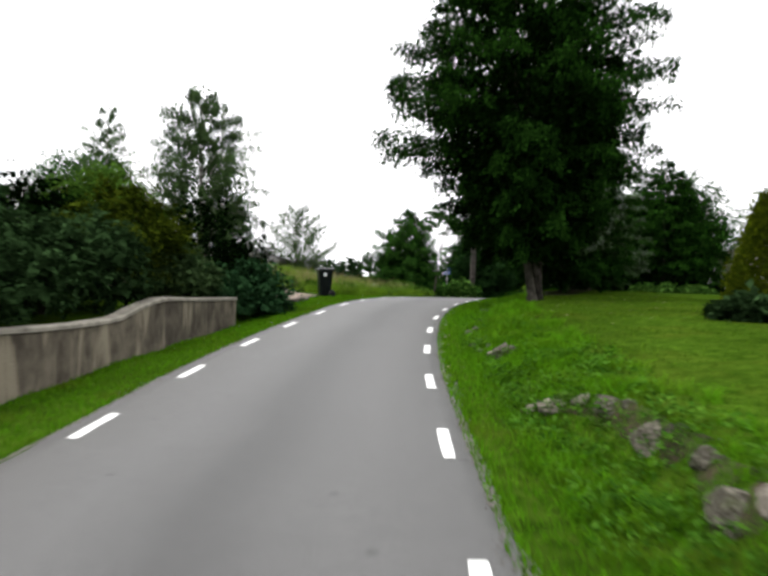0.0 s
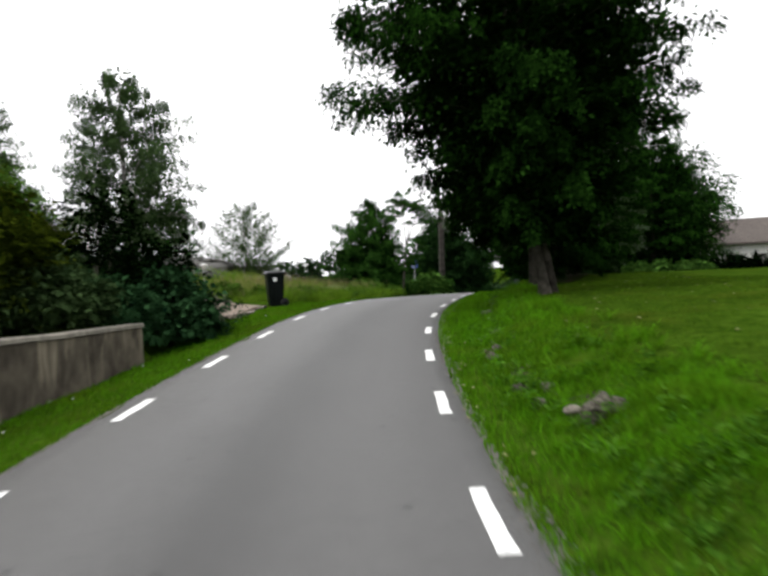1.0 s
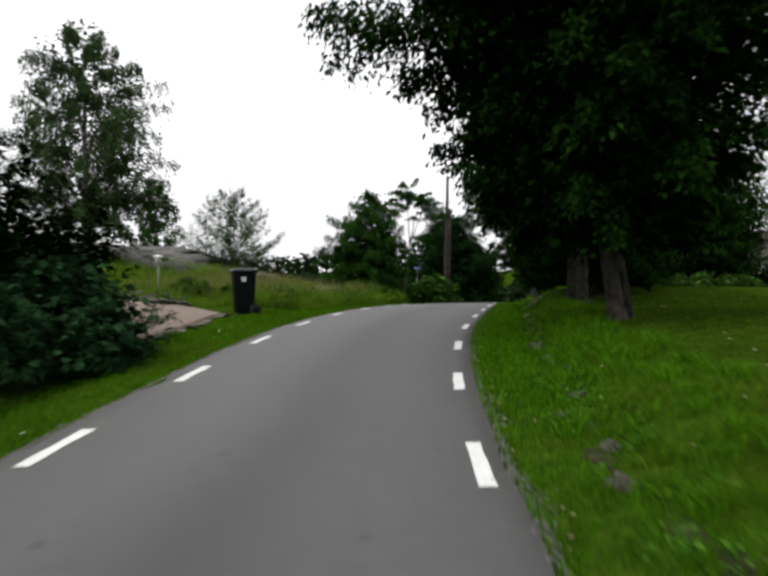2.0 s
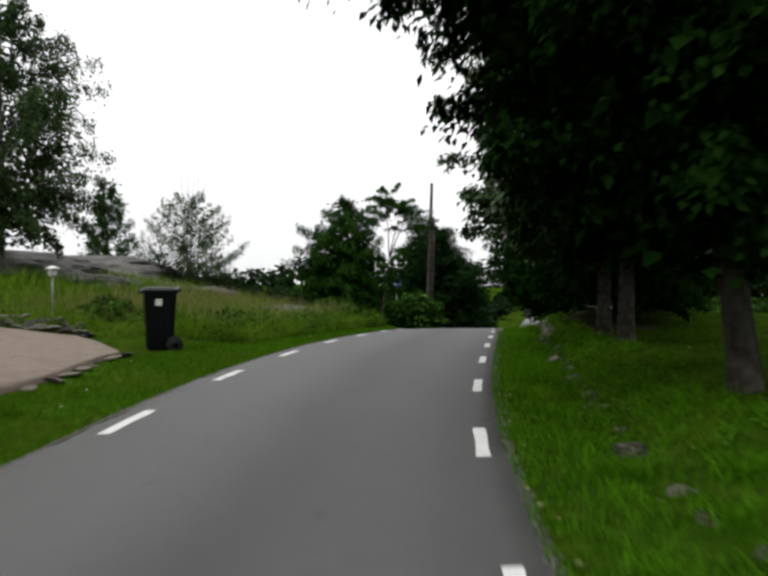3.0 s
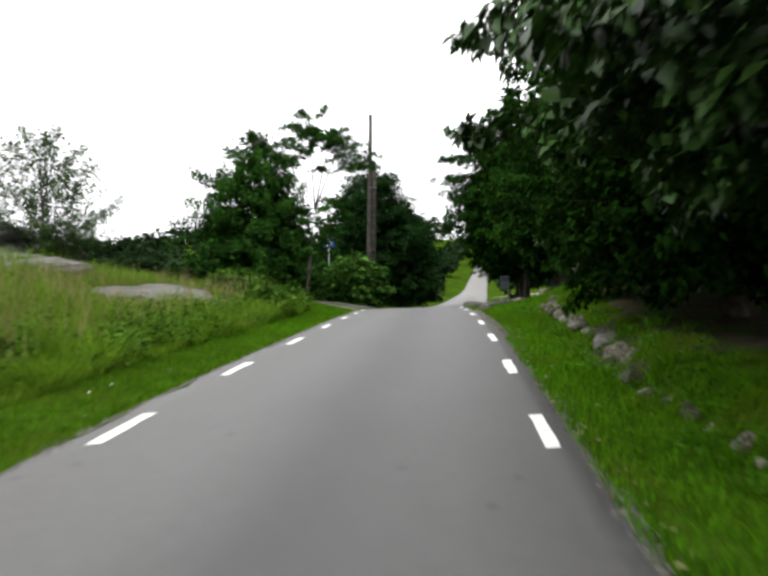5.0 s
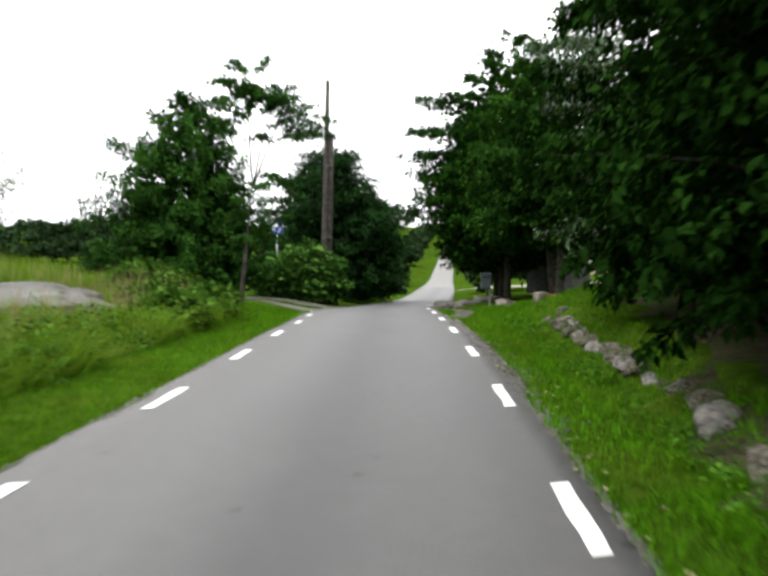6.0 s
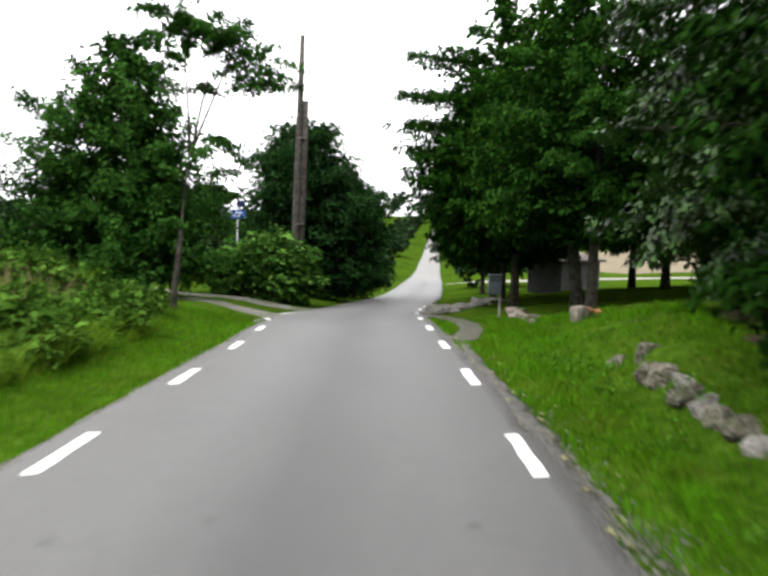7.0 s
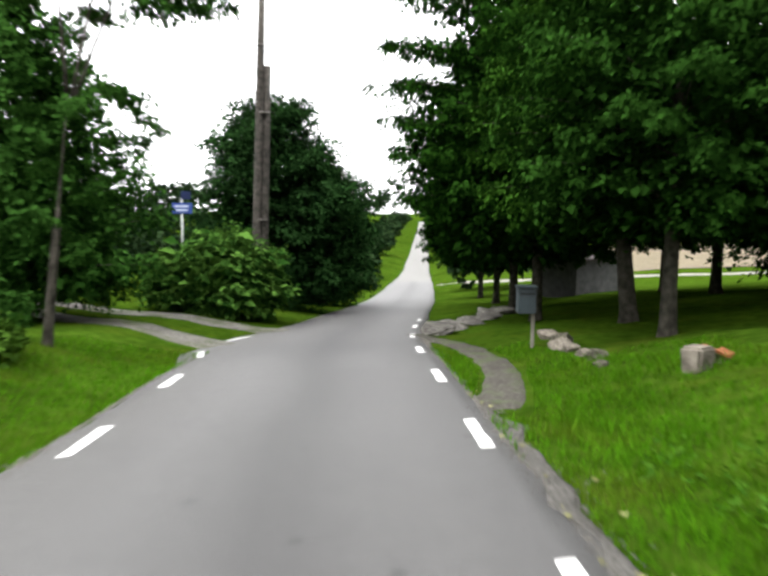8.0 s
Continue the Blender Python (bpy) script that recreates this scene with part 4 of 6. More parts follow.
SOIL = [(1.38, 7.25), (1.62, 6.8), (2.0, 6.5), (2.18, 6.1), (2.17, 5.35), (2.27, 4.8), (2.15, 4.0), (2.2, 3.3), (2.17, 2.5)]
strip("soil_bank", [(1.52, 10.2), (1.6, 11.2), (1.58, 12.6), (1.56, 14.0), (1.62, 15.2)], 0.13, M_SOIL, "bare soil along the broken lawn edge", "soil", 0.015, 0.14, seed=3, step=0.2)
# dark soil strip that also stands in for the limes' shade on the lawn
UNDER = [(6.3, 31.0), (7.15, 33.2), (8.1, 35.4), (8.9, 37.4), (9.75, 39.4), (10.8, 41.4)]
strip("tree_shade_soil", UNDER, 3.1, M_SOIL, "dark bare soil and litter under the lime trees, their shade in its colour", "soil", 0.025, 0.5, seed=5, step=0.4)
strip("soil_bank", SOIL, 0.32, M_SOIL, "dark bare soil between the bank stones", "soil", 0.02, 0.14, step=0.2)
BANK = [(1.46, 7.05, 0.19, 0.05, 20), (1.60, 6.80, 0.27, 0.06, 130), (1.88, 6.66, 0.20, 0.02, 60), (2.10, 6.36, 0.25, 0.0, 200), (2.20, 6.12, 0.14, 0.0, 0), (2.14, 5.35, 0.31, 0.02, 80),
        (2.30, 4.90, 0.16, 0.0, 10), (2.20, 4.45, 0.20, 0.02, 50), (2.10, 3.78, 0.26, 0.03, 150), (2.22, 3.45, 0.25, 0.03, 100), (2.20, 3.12, 0.28, 0.03, 300), (2.16, 2.75, 0.26, 0.04, 20)]
placed_stones("bank_stones", "rough grey granite stones set in the face of the lawn bank", [(x + 0.0, y, 1.25 * w, up - 0.05, turn) for x, y, w, up, turn in BANK] + [(x + 0.16 * math.cos(5 * x * y), y + 0.20 * math.sin(7 * x * y), 0.5 * w, up - 0.02, turn + 70) for x, y, w, up, turn in BANK], 5)
placed_stones("bank_stones", "brown broken granite stone at the lawn edge", [(1.62, 10.3, 0.28, 0.08, 40), (1.74, 10.22, 0.16, 0.06, 130), (1.50, 10.62, 0.16, 0.06, 90), (1.38, 11.2, 0.14, 0.04, 10), (1.36, 11.9, 0.18, 0.04, 200)], 9)
stone_row("bank_stones", "small half-buried stones along the verge", [(1.68, 10.9), (1.67, 12.0), (1.65, 13.4), (1.69, 15.1), (2.2, 18.0), (2.5, 19.6), (2.95, 21.7)], 0.62, 0.24, 1, 6, 0.36, 0.06)
stone_row("dry_stone_wall", "low tumbled dry stone wall under the lime trees", [right_off(y, d) for y, d in ((22.0, 1.1), (23.5, 1.13), (26, 1.15), (29, 1.18), (32.5, 1.26))], 0.34, 0.25, 1, 7, 0.24, 0.06, kinds=STONES + PALE_STONES)
stone_row("dry_stone_wall", "mossy grey dry stone wall below the trees", [right_off(y, d) for y, d in ((32.5, 1.3), (34.5, 1.42), (37, 1.53), (39, 1.58), (41.2, 1.66))], 0.25, 0.38, 1, 8, 0.08, 0.04, kinds=STONES + SLABS[:3])
stone_row("dry_stone_wall", "last scattered stones of the wall in the grass", [right_off(41.4, 1.8), right_off(42.4, 2.0), right_off(43.3, 2.4)], 0.75, 0.28, 1, 15, 0.36)
stone_row("stone_edging", "low edging of stacked flat stones round the gravel driveway", [(-4.3, 29.15), (-5.0, 29.6), (-6.2, 29.95), (-9.5, 30.4)], 0.26, 0.30, 4, 12, 0.12, 0.06, flat=0.42, kinds=SLABS)
stone_row("driveway_kerb", "broken pale kerb slabs along the driveway edge", [(-3.26, 23.6), (-3.08, 25.4), (-2.90, 26.8)], 0.36, 0.26, 1, 18, 0.24, 0.03, flat=0.3, kinds=PALE_STONES)
stone_row("rubble_row", "short row of pale rubble stones in the grass", [(10.55, 50.3), (10.05, 48.8), (9.55, 47.2), (9.3, 46.3)], 0.38, 0.31, 1, 13, 0.1, 0.05, kinds=PALE_STONES + STONES[:2])
stone_row("rubble_row", "flat grey stone slabs beside the road edge", [(9.75, 53.9), (10.7, 55.2), (11.9, 56.6), (13.6, 59.0)], 0.5, 0.72, 1, 14, 0.2, flat=0.3, kinds=SLABS)


def outcrop(place, size, seed, label):
    """A smooth hump of bare bedrock."""
    bm = bmesh.new()
    bmesh.ops.create_icosphere(bm, subdivisions=5, radius=1.0)
    for v in bm.verts:
        n1 = noise.noise(v.co * 1.6 + Vector((seed, 0, 0)))
        n2 = noise.noise(v.co * 5 + Vector((0, seed, 0)))
        n3 = noise.noise(v.co * 14 + Vector((0, 0, seed)))
        bed = (v.co.z + 0.30 * v.co.x + 0.5 * n1 + 0.22 * n2) * 3.2
        step = bed - math.floor(bed)
        ledge = 0.09 * (min(1.0, step * 2.5) - step) - 0.07 * max(0.0, 1 - 10 * abs(step - 0.06))
        v.co = v.co * (1 + 0.22 * n1 + 0.05 * n2 + 0.02 * n3) + Vector((v.co.x * ledge, v.co.y * ledge, 0.3 * ledge))
        v.co = Vector((v.co.x * size[0], v.co.y * size[1], v.co.z * size[2]))
    me = bpy.data.meshes.new("rock_outcrop")
    bm.to_mesh(me)
    bm.free()
    me.materials.append(M_OUTCROP)
    me.polygons.foreach_set("use_smooth", [True] * len(me.polygons))
    ob = new("rock_outcrop", me)
    ob.matrix_world = pose(*place)
    return tagged(ob, label, "rock")


outcrop((-13.0, 45.5, 1.75), (4.2, 6.0, 1.2), 3, "smooth grey bedrock hump behind the meadow")
outcrop((-9.6, 50.0, 1.0), (3.6, 4.6, 1.0), 4, "low grey bedrock hump with grassy cracks")
outcrop((-8.6, 45.0, 1.3), (1.7, 2.6, 0.7), 6, "small grey bedrock ledge in the grass")
outcrop((-14.5, 57.5, 1.75), (7.0, 6.5, 1.5), 5, "long grey bedrock ridge with tufts of grass")
outcrop((-8.6, 41.6, ground_z(-8.6, 41.6) - 0.05), (1.7, 0.9, 0.42), 9, "low grey bedrock ledge in the slope")
outcrop((-5.2, 47.0, ground_z(-5.2, 47.0) - 0.02), (1.5, 1.0, 0.36), 11, "small pale bedrock slab in the long grass")
outcrop((-1.7, 43.4, 0.36), (1.9, 2.2, 0.55), 8, "flat pale bedrock slab in the long grass")


# ---- lime trees along the right of the road ----
def lime(place, seed, label, profile, boughs=110, twigs=16, per=15, leaf=0.105, leaf_kind=None, **more):
    return bough_tree("lime_tree", (place[0], place[1], ground_z(*place)), label, "tree", seed, profile, boughs, twigs, per, leaf, leaf_kind or M_DIM_LIME, M_BARK, group="row of lime trees", **more)


def place_copy(ob, place, turn):
    return copy_thing(ob, pose(place[0], place[1], ground_z(*place), 0, 0, turn))


BIG = [(1.3, 1.3), (2.2, 2.3), (3.2, 2.8), (4.2, 3.3), (5.0, 3.8), (6.0, 4.1), (7.3, 4.0), (8.5, 3.5), (9.7, 3.0), (10.8, 2.3), (12.0, 1.5), (13.2, 0.4)]
MIDDLE = [(1.6, 1.5), (2.2, 2.7), (3.2, 2.9), (4.4, 3.0), (5.4, 3.3), (6.6, 3.1), (8.0, 2.5), (9.6, 1.4), (10.8, 0.3)]
SKIRT = [(0.25, 2.0), (0.8, 2.6), (1.6, 2.9), (3.5, 3.0), (5.5, 2.8), (7.5, 2.2), (9.0, 1.2), (10.0, 0.3)]
CLEAR = [(1.55, 1.5), (2.0, 2.7), (3.0, 3.0), (5.0, 3.0), (6.5, 2.5), (7.8, 1.7), (9.0, 0.5)]
NARROW = [(1.65, 1.4), (2.2, 2.3), (3.0, 2.6), (4.0, 2.5), (5.2, 2.1), (6.5, 1.4), (8.0, 0.3)]
FAR = [(1.6, 2.0), (2.0, 2.8), (2.7, 3.1), (3.6, 3.4), (5.4, 3.6), (6.8, 2.9), (8.0, 2.0), (9.0, 0.9), (9.6, 0.3)]
# dark crowns take the lime leaf copies that hold shade in their colour
lime((4.05, 21.5), 21, "tall dark green lime tree with layered drooping branches", BIG, 140, 26, 25, inner=0.9, trunk=0.12, stems=((0.0, -0.1), (0.30, 0.30)), foot=(0.08, -0.14), bare=1.7, leaf=0.115, fan=0.5, leaf_kind=M_DEEP_SHADE_LIME, ragged=0.09, thick=0.12,
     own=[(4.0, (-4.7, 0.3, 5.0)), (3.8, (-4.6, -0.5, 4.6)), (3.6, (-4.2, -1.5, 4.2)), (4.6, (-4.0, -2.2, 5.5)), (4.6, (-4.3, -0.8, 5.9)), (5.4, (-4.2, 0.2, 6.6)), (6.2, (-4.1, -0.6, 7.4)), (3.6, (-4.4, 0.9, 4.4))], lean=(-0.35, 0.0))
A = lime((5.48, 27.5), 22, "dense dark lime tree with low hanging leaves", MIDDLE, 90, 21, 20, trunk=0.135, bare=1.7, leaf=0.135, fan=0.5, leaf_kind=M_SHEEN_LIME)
lime((7.8, 33.6), 27, "broad dark lime tree with leaves down to the stone wall", SKIRT, 110, 19, 20, leaf=0.105, bare=0.8, fan=0.5, low=1.8, leaf_kind=M_DEEP_SHADE_LIME, inner=0.85)
lime((9.2, 37.0), 23, "broad lime tree with low dark green skirts of leaves", SKIRT, 106, 19, 20, leaf=0.10, bare=0.9, fan=0.5, low=1.8, leaf_kind=M_DEEP_SHADE_LIME, inner=0.9,
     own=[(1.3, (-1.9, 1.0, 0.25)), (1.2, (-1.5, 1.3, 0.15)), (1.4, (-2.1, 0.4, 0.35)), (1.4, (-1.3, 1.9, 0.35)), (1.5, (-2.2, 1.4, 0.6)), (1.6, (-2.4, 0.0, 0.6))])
place_copy(A, (5.85, 29.5), 140)
lime((10.9, 41.0), 29, "bushy lime tree with pale green drooping leaves", SKIRT, 96, 18, 20, leaf=0.11, bare=0.9, fan=0.5, low=1.8, leaf_kind=M_SHEEN_LIME,
     own=[(1.4, (-2.0, 1.0, 0.7)), (1.3, (-2.2, -0.3, 0.45)), (1.4, (-1.5, 1.6, 0.55)), (1.5, (-2.4, 0.4, 0.8)), (1.2, (-1.8, -1.2, 0.35))])
lime((11.5, 48.3), 24, "dark lime tree with a slim pale clear trunk", NARROW, 90, 19, 21, leaf=0.1, leaf_kind=M_DIM_LIME, trunk=0.115, bare=1.9, fan=0.5)
lime((12.7, 51.2), 28, "lime tree with a clear trunk and lighter green crown", NARROW, 90, 19, 20, leaf=0.1, leaf_kind=M_LIME, trunk=0.15, bare=1.9, fan=0.5, lean=(-0.9, 0.2))
D = lime((12.4, 54.6), 25, "dark lime tree spreading layered branches towards the road", FAR, 100, 15, 17, leaf=0.135, leaf_kind=M_SHADED_LIME, trunk=0.13, bare=1.6,
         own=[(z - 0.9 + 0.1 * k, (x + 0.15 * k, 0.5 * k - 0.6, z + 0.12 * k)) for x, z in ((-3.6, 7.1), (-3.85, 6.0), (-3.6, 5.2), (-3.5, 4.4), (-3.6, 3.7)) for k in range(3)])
E = lime((18.9, 56.6), 26, "lime tree with a bare trunk at the back of the row", CLEAR, 84, 15, 15, leaf=0.14, leaf_kind=M_SHADED_LIME, trunk=0.15, bare=1.9, fan=0.5)
place_copy(E, (20.3, 61.0), 110)
place_copy(E, (17.6, 47.8), 20)
place_copy(D, (14.0, 59.5), 35)
place_copy(D, (16.2, 66.0), 200)
place_copy(D, (18.9, 74.5), 290)

# ---- garden behind the wall ----
def on_land(x, y, dz=0.0):
    return (x, y, ground_z(x, y) + dz)


shrub("garden_shrub", on_land(-6.6, 8.2), "large grey-green flowering shrub behind the wall", "shrub", 31, (1.9, 2.2, 2.3), 26, 1100, 12, 0.10, M_SHRUB, 0.28)
shrub("garden_shrub", on_land(-6.3, 12.2), "large grey-green shrub behind the wall", "shrub", 32, (1.9, 2.3, 2.0), 26, 1100, 12, 0.10, M_SHRUB, 0.28)
shrub("garden_shrub", on_land(-9.3, 10.5), "tall dark leafy shrub in the garden", "shrub", 33, (2.2, 2.6, 2.5), 28, 1000, 12, 0.115, M_ASH, 0.3)
shrub("garden_shrub", on_land(-6.6, 16.4), "yellow-green rounded garden shrub", "shrub", 34, (1.9, 2.0, 2.8), 30, 1100, 12, 0.08, M_OLIVE, 0.28)
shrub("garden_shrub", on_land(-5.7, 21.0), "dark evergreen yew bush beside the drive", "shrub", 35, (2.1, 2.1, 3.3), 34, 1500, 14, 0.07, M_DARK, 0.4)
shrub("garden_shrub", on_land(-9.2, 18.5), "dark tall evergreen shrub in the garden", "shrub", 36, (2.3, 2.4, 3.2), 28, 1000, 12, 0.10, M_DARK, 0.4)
shrub("garden_shrub", on_land(-5.4, 16.9), "low green shrub at the wall", "shrub", 37, (1.2, 1.3, 1.3), 18, 1000, 10, 0.07, M_BIRCH, 0.24)
for x, y, seed, k, words in ((-4.15, 20.0, 38, 1.0, "spreading blue-green juniper at the end of the wall"), (-5.1, 18.8, 39, 0.85, "spreading blue-green juniper over the wall end")):
    bough_tree("juniper", on_land(x, y, -0.12), words, "shrub", seed, [(0.2 * k, 1.35 * k), (0.6 * k, 1.5 * k), (1.0 * k, 1.2 * k), (1.35 * k, 0.65 * k), (1.55 * k, 0.2 * k)], 62, 14, 18, 0.085, M_JUNIPER, None, 0.05, rise=0.6, droop=0.3, start=0.2, bare=0.15, inner=0.7, wide=0.32, ragged=0.16, thick=0.035, low=0.2)
tree("garden_tree", on_land(-9.8, 23.5), "bushy green garden tree", "tree", 41, 3.9, 0.8, 2.1, 22, 1300, 14, 0.09, M_NETTLE, None, 0.12, 0.6, broad=False)
tree("garden_tree", on_land(-12.8, 20), "bushy green garden tree", "tree", 42, 3.0, 0.6, 2.2, 22, 1100, 14, 0.09, M_NETTLE, None, 0.12, 0.6, broad=False)
bough_tree("birch_tree", on_land(-11.6, 28.6), "slim young birch with a thin pointed crown", "tree", 43, [(1.2, 0.9), (3.0, 1.5), (4.6, 1.2), (5.8, 0.8), (6.6, 0.25)], 90, 12, 12, 0.075, M_BIRCH, M_BIRCH_BARK, 0.08, rise=0.7, droop=0.7, ragged=0.3, inner=0.1, low=0.1)
bough_tree("birch_tree", on_land(-11.1, 41.0), "tall weeping birch with airy grey-green crown", "tree", 47, [(0.8, 2.2), (1.9, 2.9), (3.7, 3.2), (5.7, 3.2), (7.4, 2.9), (8.5, 2.2), (9.3, 1.3), (9.8, 0.4)], 86, 15, 26, 0.12, M_BIRCH, M_BIRCH_BARK, 0.19, rise=0.7, droop=0.95, ragged=0.26, inner=0.45, low=0.3, fan=0.28, thick=0.16, wood=0.3,
           own=[(4.6, (3.4, -0.3, 7.2)), (4.0, (3.0, 0.4, 5.2)), (1.6, (3.0, -0.4, 1.6)), (1.4, (2.6, 0.5, 2.4)), (6.0, (-0.8, 0.2, 9.4))])
tree("garden_tree", on_land(-14.5, 33), "leafy garden tree behind the birch", "tree", 45, 5.0, 1.0, 2.4, 24, 800, 14, 0.11, M_ASH, None, 0.14, 0.7, broad=False)

# ---- meadow and junction on the left ----
HAWTHORN = bough_tree("hawthorn", on_land(-7.6, 56.5), "small round tree with bare whips above its crown", "tree", 51, [(0.5, 1.8), (1.5, 2.7), (3.0, 3.0), (4.2, 2.6), (5.2, 1.8), (5.9, 0.6)], 90, 15, 13, 0.105, M_HAWTHORN, None, 0.1, stems=((-0.05, 0.0), (0.06, 0.05)), rise=0.9, droop=0.15, ragged=0.15, inner=0.2, low=0.2, bare=0.5, thick=0.12)
for k, (dx, dz) in enumerate(((-0.5, 7.0), (-0.1, 7.4), (0.5, 6.9), (0.9, 6.6), (0.2, 6.7))):
    attach("whip", tubes("whip", [([(0.2 * dx, 0, 3.6), (0.6 * dx, 0.1, 5.2), (dx, 0.1 * k, dz)], [0.022, 0.016, 0.007])], M_BARK, 5, 0.1, k), HAWTHORN, "bare thin whip")
bough_tree("rowan", on_land(-14.0, 63), "sparse young tree on the rock ridge", "tree", 52, [(1.4, 0.7), (2.6, 1.7), (4.2, 1.9), (5.4, 1.3), (6.6, 1.5), (7.9, 0.4)], 34, 15, 18, 0.14, M_ASH, None, 0.1, stems=((-0.05, 0.0), (0.06, 0.05)), rise=0.6, droop=0.2, ragged=0.35, inner=0.4, low=0.1, thick=0.16)
bough_tree("roadside_tree", on_land(1.0, 55.0), "dense dark roadside tree with foliage to the ground", "tree", 53, [(0.3, 2.2), (1.2, 2.8), (2.4, 2.9), (3.6, 2.5), (4.8, 2.0), (5.8, 1.2), (6.7, 0.3)], 110, 18, 20, 0.13, M_ASH, None, 0.14, stems=((-0.1, 0.0), (0.12, 0.1)), rise=0.3, droop=0.25, ragged=0.26, inner=0.45, low=0.4, bare=0.4, thick=0.14,
           own=[(4.0, (-2.5, 0.0, 5.2)), (4.0, (-2.2, -0.4, 4.9)), (3.0, (-3.3, -0.5, 3.2)), (2.6, (-3.4, -0.8, 2.5)), (2.6, (-3.2, -0.3, 2.9))])
rs = random.Random(12)
SPRAYS = []
for k in range(46):
    f = (k + rs.random()) / 46
    tip = (-1.1 + 3.6 * f, rs.uniform(-1.2, 1.2), 4.45 + (0.55 + 1.75 * math.sin(math.pi * min(1.0, f + 0.08))) * math.sqrt(rs.random()))
    SPRAYS.append((max(3.9, tip[2] - rs.uniform(0.2, 0.7)), tip))
SPRAYS += [(4.1, (2.5, -0.3, 4.6)), (4.3, (2.3, -0.2, 5.1)), (3.5, (1.55, -0.1, 2.95)), (3.3, (1.3, -0.4, 3.3)), (3.4, (1.0, 0.3, 3.5)), (2.4, (0.95, 0.2, 2.5)), (0.25, (-0.75, 0.1, 0.95))]
SLENDER = bough_tree("roadside_tree", on_land(2.68, 49.4), "slender forked roadside tree with airy layered branches", "tree", 54, [(1.2, 0.6), (2.4, 0.9), (3.4, 0.9)], 11, 13, 14, 0.095, M_ASH, None, 0.06, lean=(0.35, 0.1), rise=0.3, droop=0.35, ragged=0.25, inner=0.0, low=0.0, bare=0.8, thick=0.04, wood=0.4, start=0.35, fan=0.5, own=SPRAYS)
for dx in (-0.1, 0.42, 0.75):
    attach("limb", tubes("fork", [([(0.35, 0.1, 3.1), (0.35 + 0.4 * dx, 0.1, 3.9), (0.35 + dx, 0.1, 5.0), (0.35 + 1.5 * dx, 0.15, 6.0)], [0.035, 0.026, 0.017, 0.006])], M_BARK, 6, 0.1, 3), SLENDER)
shrub("elder_bush", on_land(5.1, 58.9), "bright green leafy bush at the junction", "shrub", 55, (1.75, 1.4, 2.25), 30, 800, 12, 0.17, M_BRIGHT, 0.5, 0.25, broad=True)
tree("dark_thicket", on_land(7.4, 65.5), "big dark rounded thicket beside the road", "tree", 56, 7.4, 0.4, 3.4, 46, 3200, 14, 0.12, M_THICKET, None, 0.16, 0.55, 0.35, 0.5, stems=3, core=0.6)
tree("dark_thicket", on_land(10.2, 72.5), "dark rounded thicket beside the road", "tree", 57, 6.0, 0.3, 2.7, 30, 1700, 14, 0.13, M_THICKET, None, 0.14, 0.6, 0.3, 0.5, stems=3, core=0.6)
for k, (x, y, sx, sz) in enumerate(((1.35, 42.9, 0.55, 0.6), (1.75, 45.6, 0.7, 0.45), (0.3, 47.4, 1.0, 0.85), (0.9, 44.4, 0.6, 0.5), (-3.6, 31.9, 0.5, 0.42), (-5.2, 33.2, 0.7, 0.5), (-2.3, 33.4, 0.45, 0.34), (2.05, 48.1, 0.5, 0.36), (1.5, 46.9, 0.6, 0.42))):
    shrub("bramble", on_land(x, y), "green bramble and nettle clump in the long grass", "shrub", 60 + k, (sx, sx * 1.2, sz), 18, 750, 10, 0.062, M_NETTLE, 0.24, 0.2, group="brambles along the meadow edge")


def telegraph_pole():
    top = thing("telegraph_pole", on_land(6.25, 59.8, -0.1), "grey weathered wooden pole with a shorter stub pole strapped on", "pole")
    base = Vector(top.location)
    head = Vector((6.52, 60.3, 8.05)) - base
    pts = [head * f for f in (0, 0.25, 0.5, 0.75, 1.0)]
    attach("pole", tubes("pole", [([tuple(p) for p in pts], [0.15, 0.14, 0.125, 0.11, 0.09])], M_POLE, 12, 0.05), top)
    off = Vector((0.2, 0.04, 0))
    pts = [off + head * f for f in (0, 0.3, 0.55, 0.76)]
    attach("stub_pole", tubes("stub_pole", [([tuple(p) for p in pts], [0.13, 0.12, 0.11, 0.10])], M_POLE, 12, 0.06, 3), top, "shorter darker stub pole")
    for f in (0.3, 0.62, 0.82):
        c = head * f + off * 0.5 * (f < 0.75)
        attach("band", tubes("band", [([tuple(c + Vector((0, 0, -0.03))), tuple(c + Vector((0, 0, 0.03)))], [0.19 if f < 0.75 else 0.12] * 2)], M_STRAP, 12, 0.0), top, "steel strap")
    c = head * 0.8
    attach("bracket", tubes("bracket", [([tuple(c), tuple(c + Vector((0.22, 0, 0.03))), tuple(c + Vector((0.24, 0, 0.14)))], [0.02, 0.02, 0.035])], M_METAL, 8, 0.0), top)


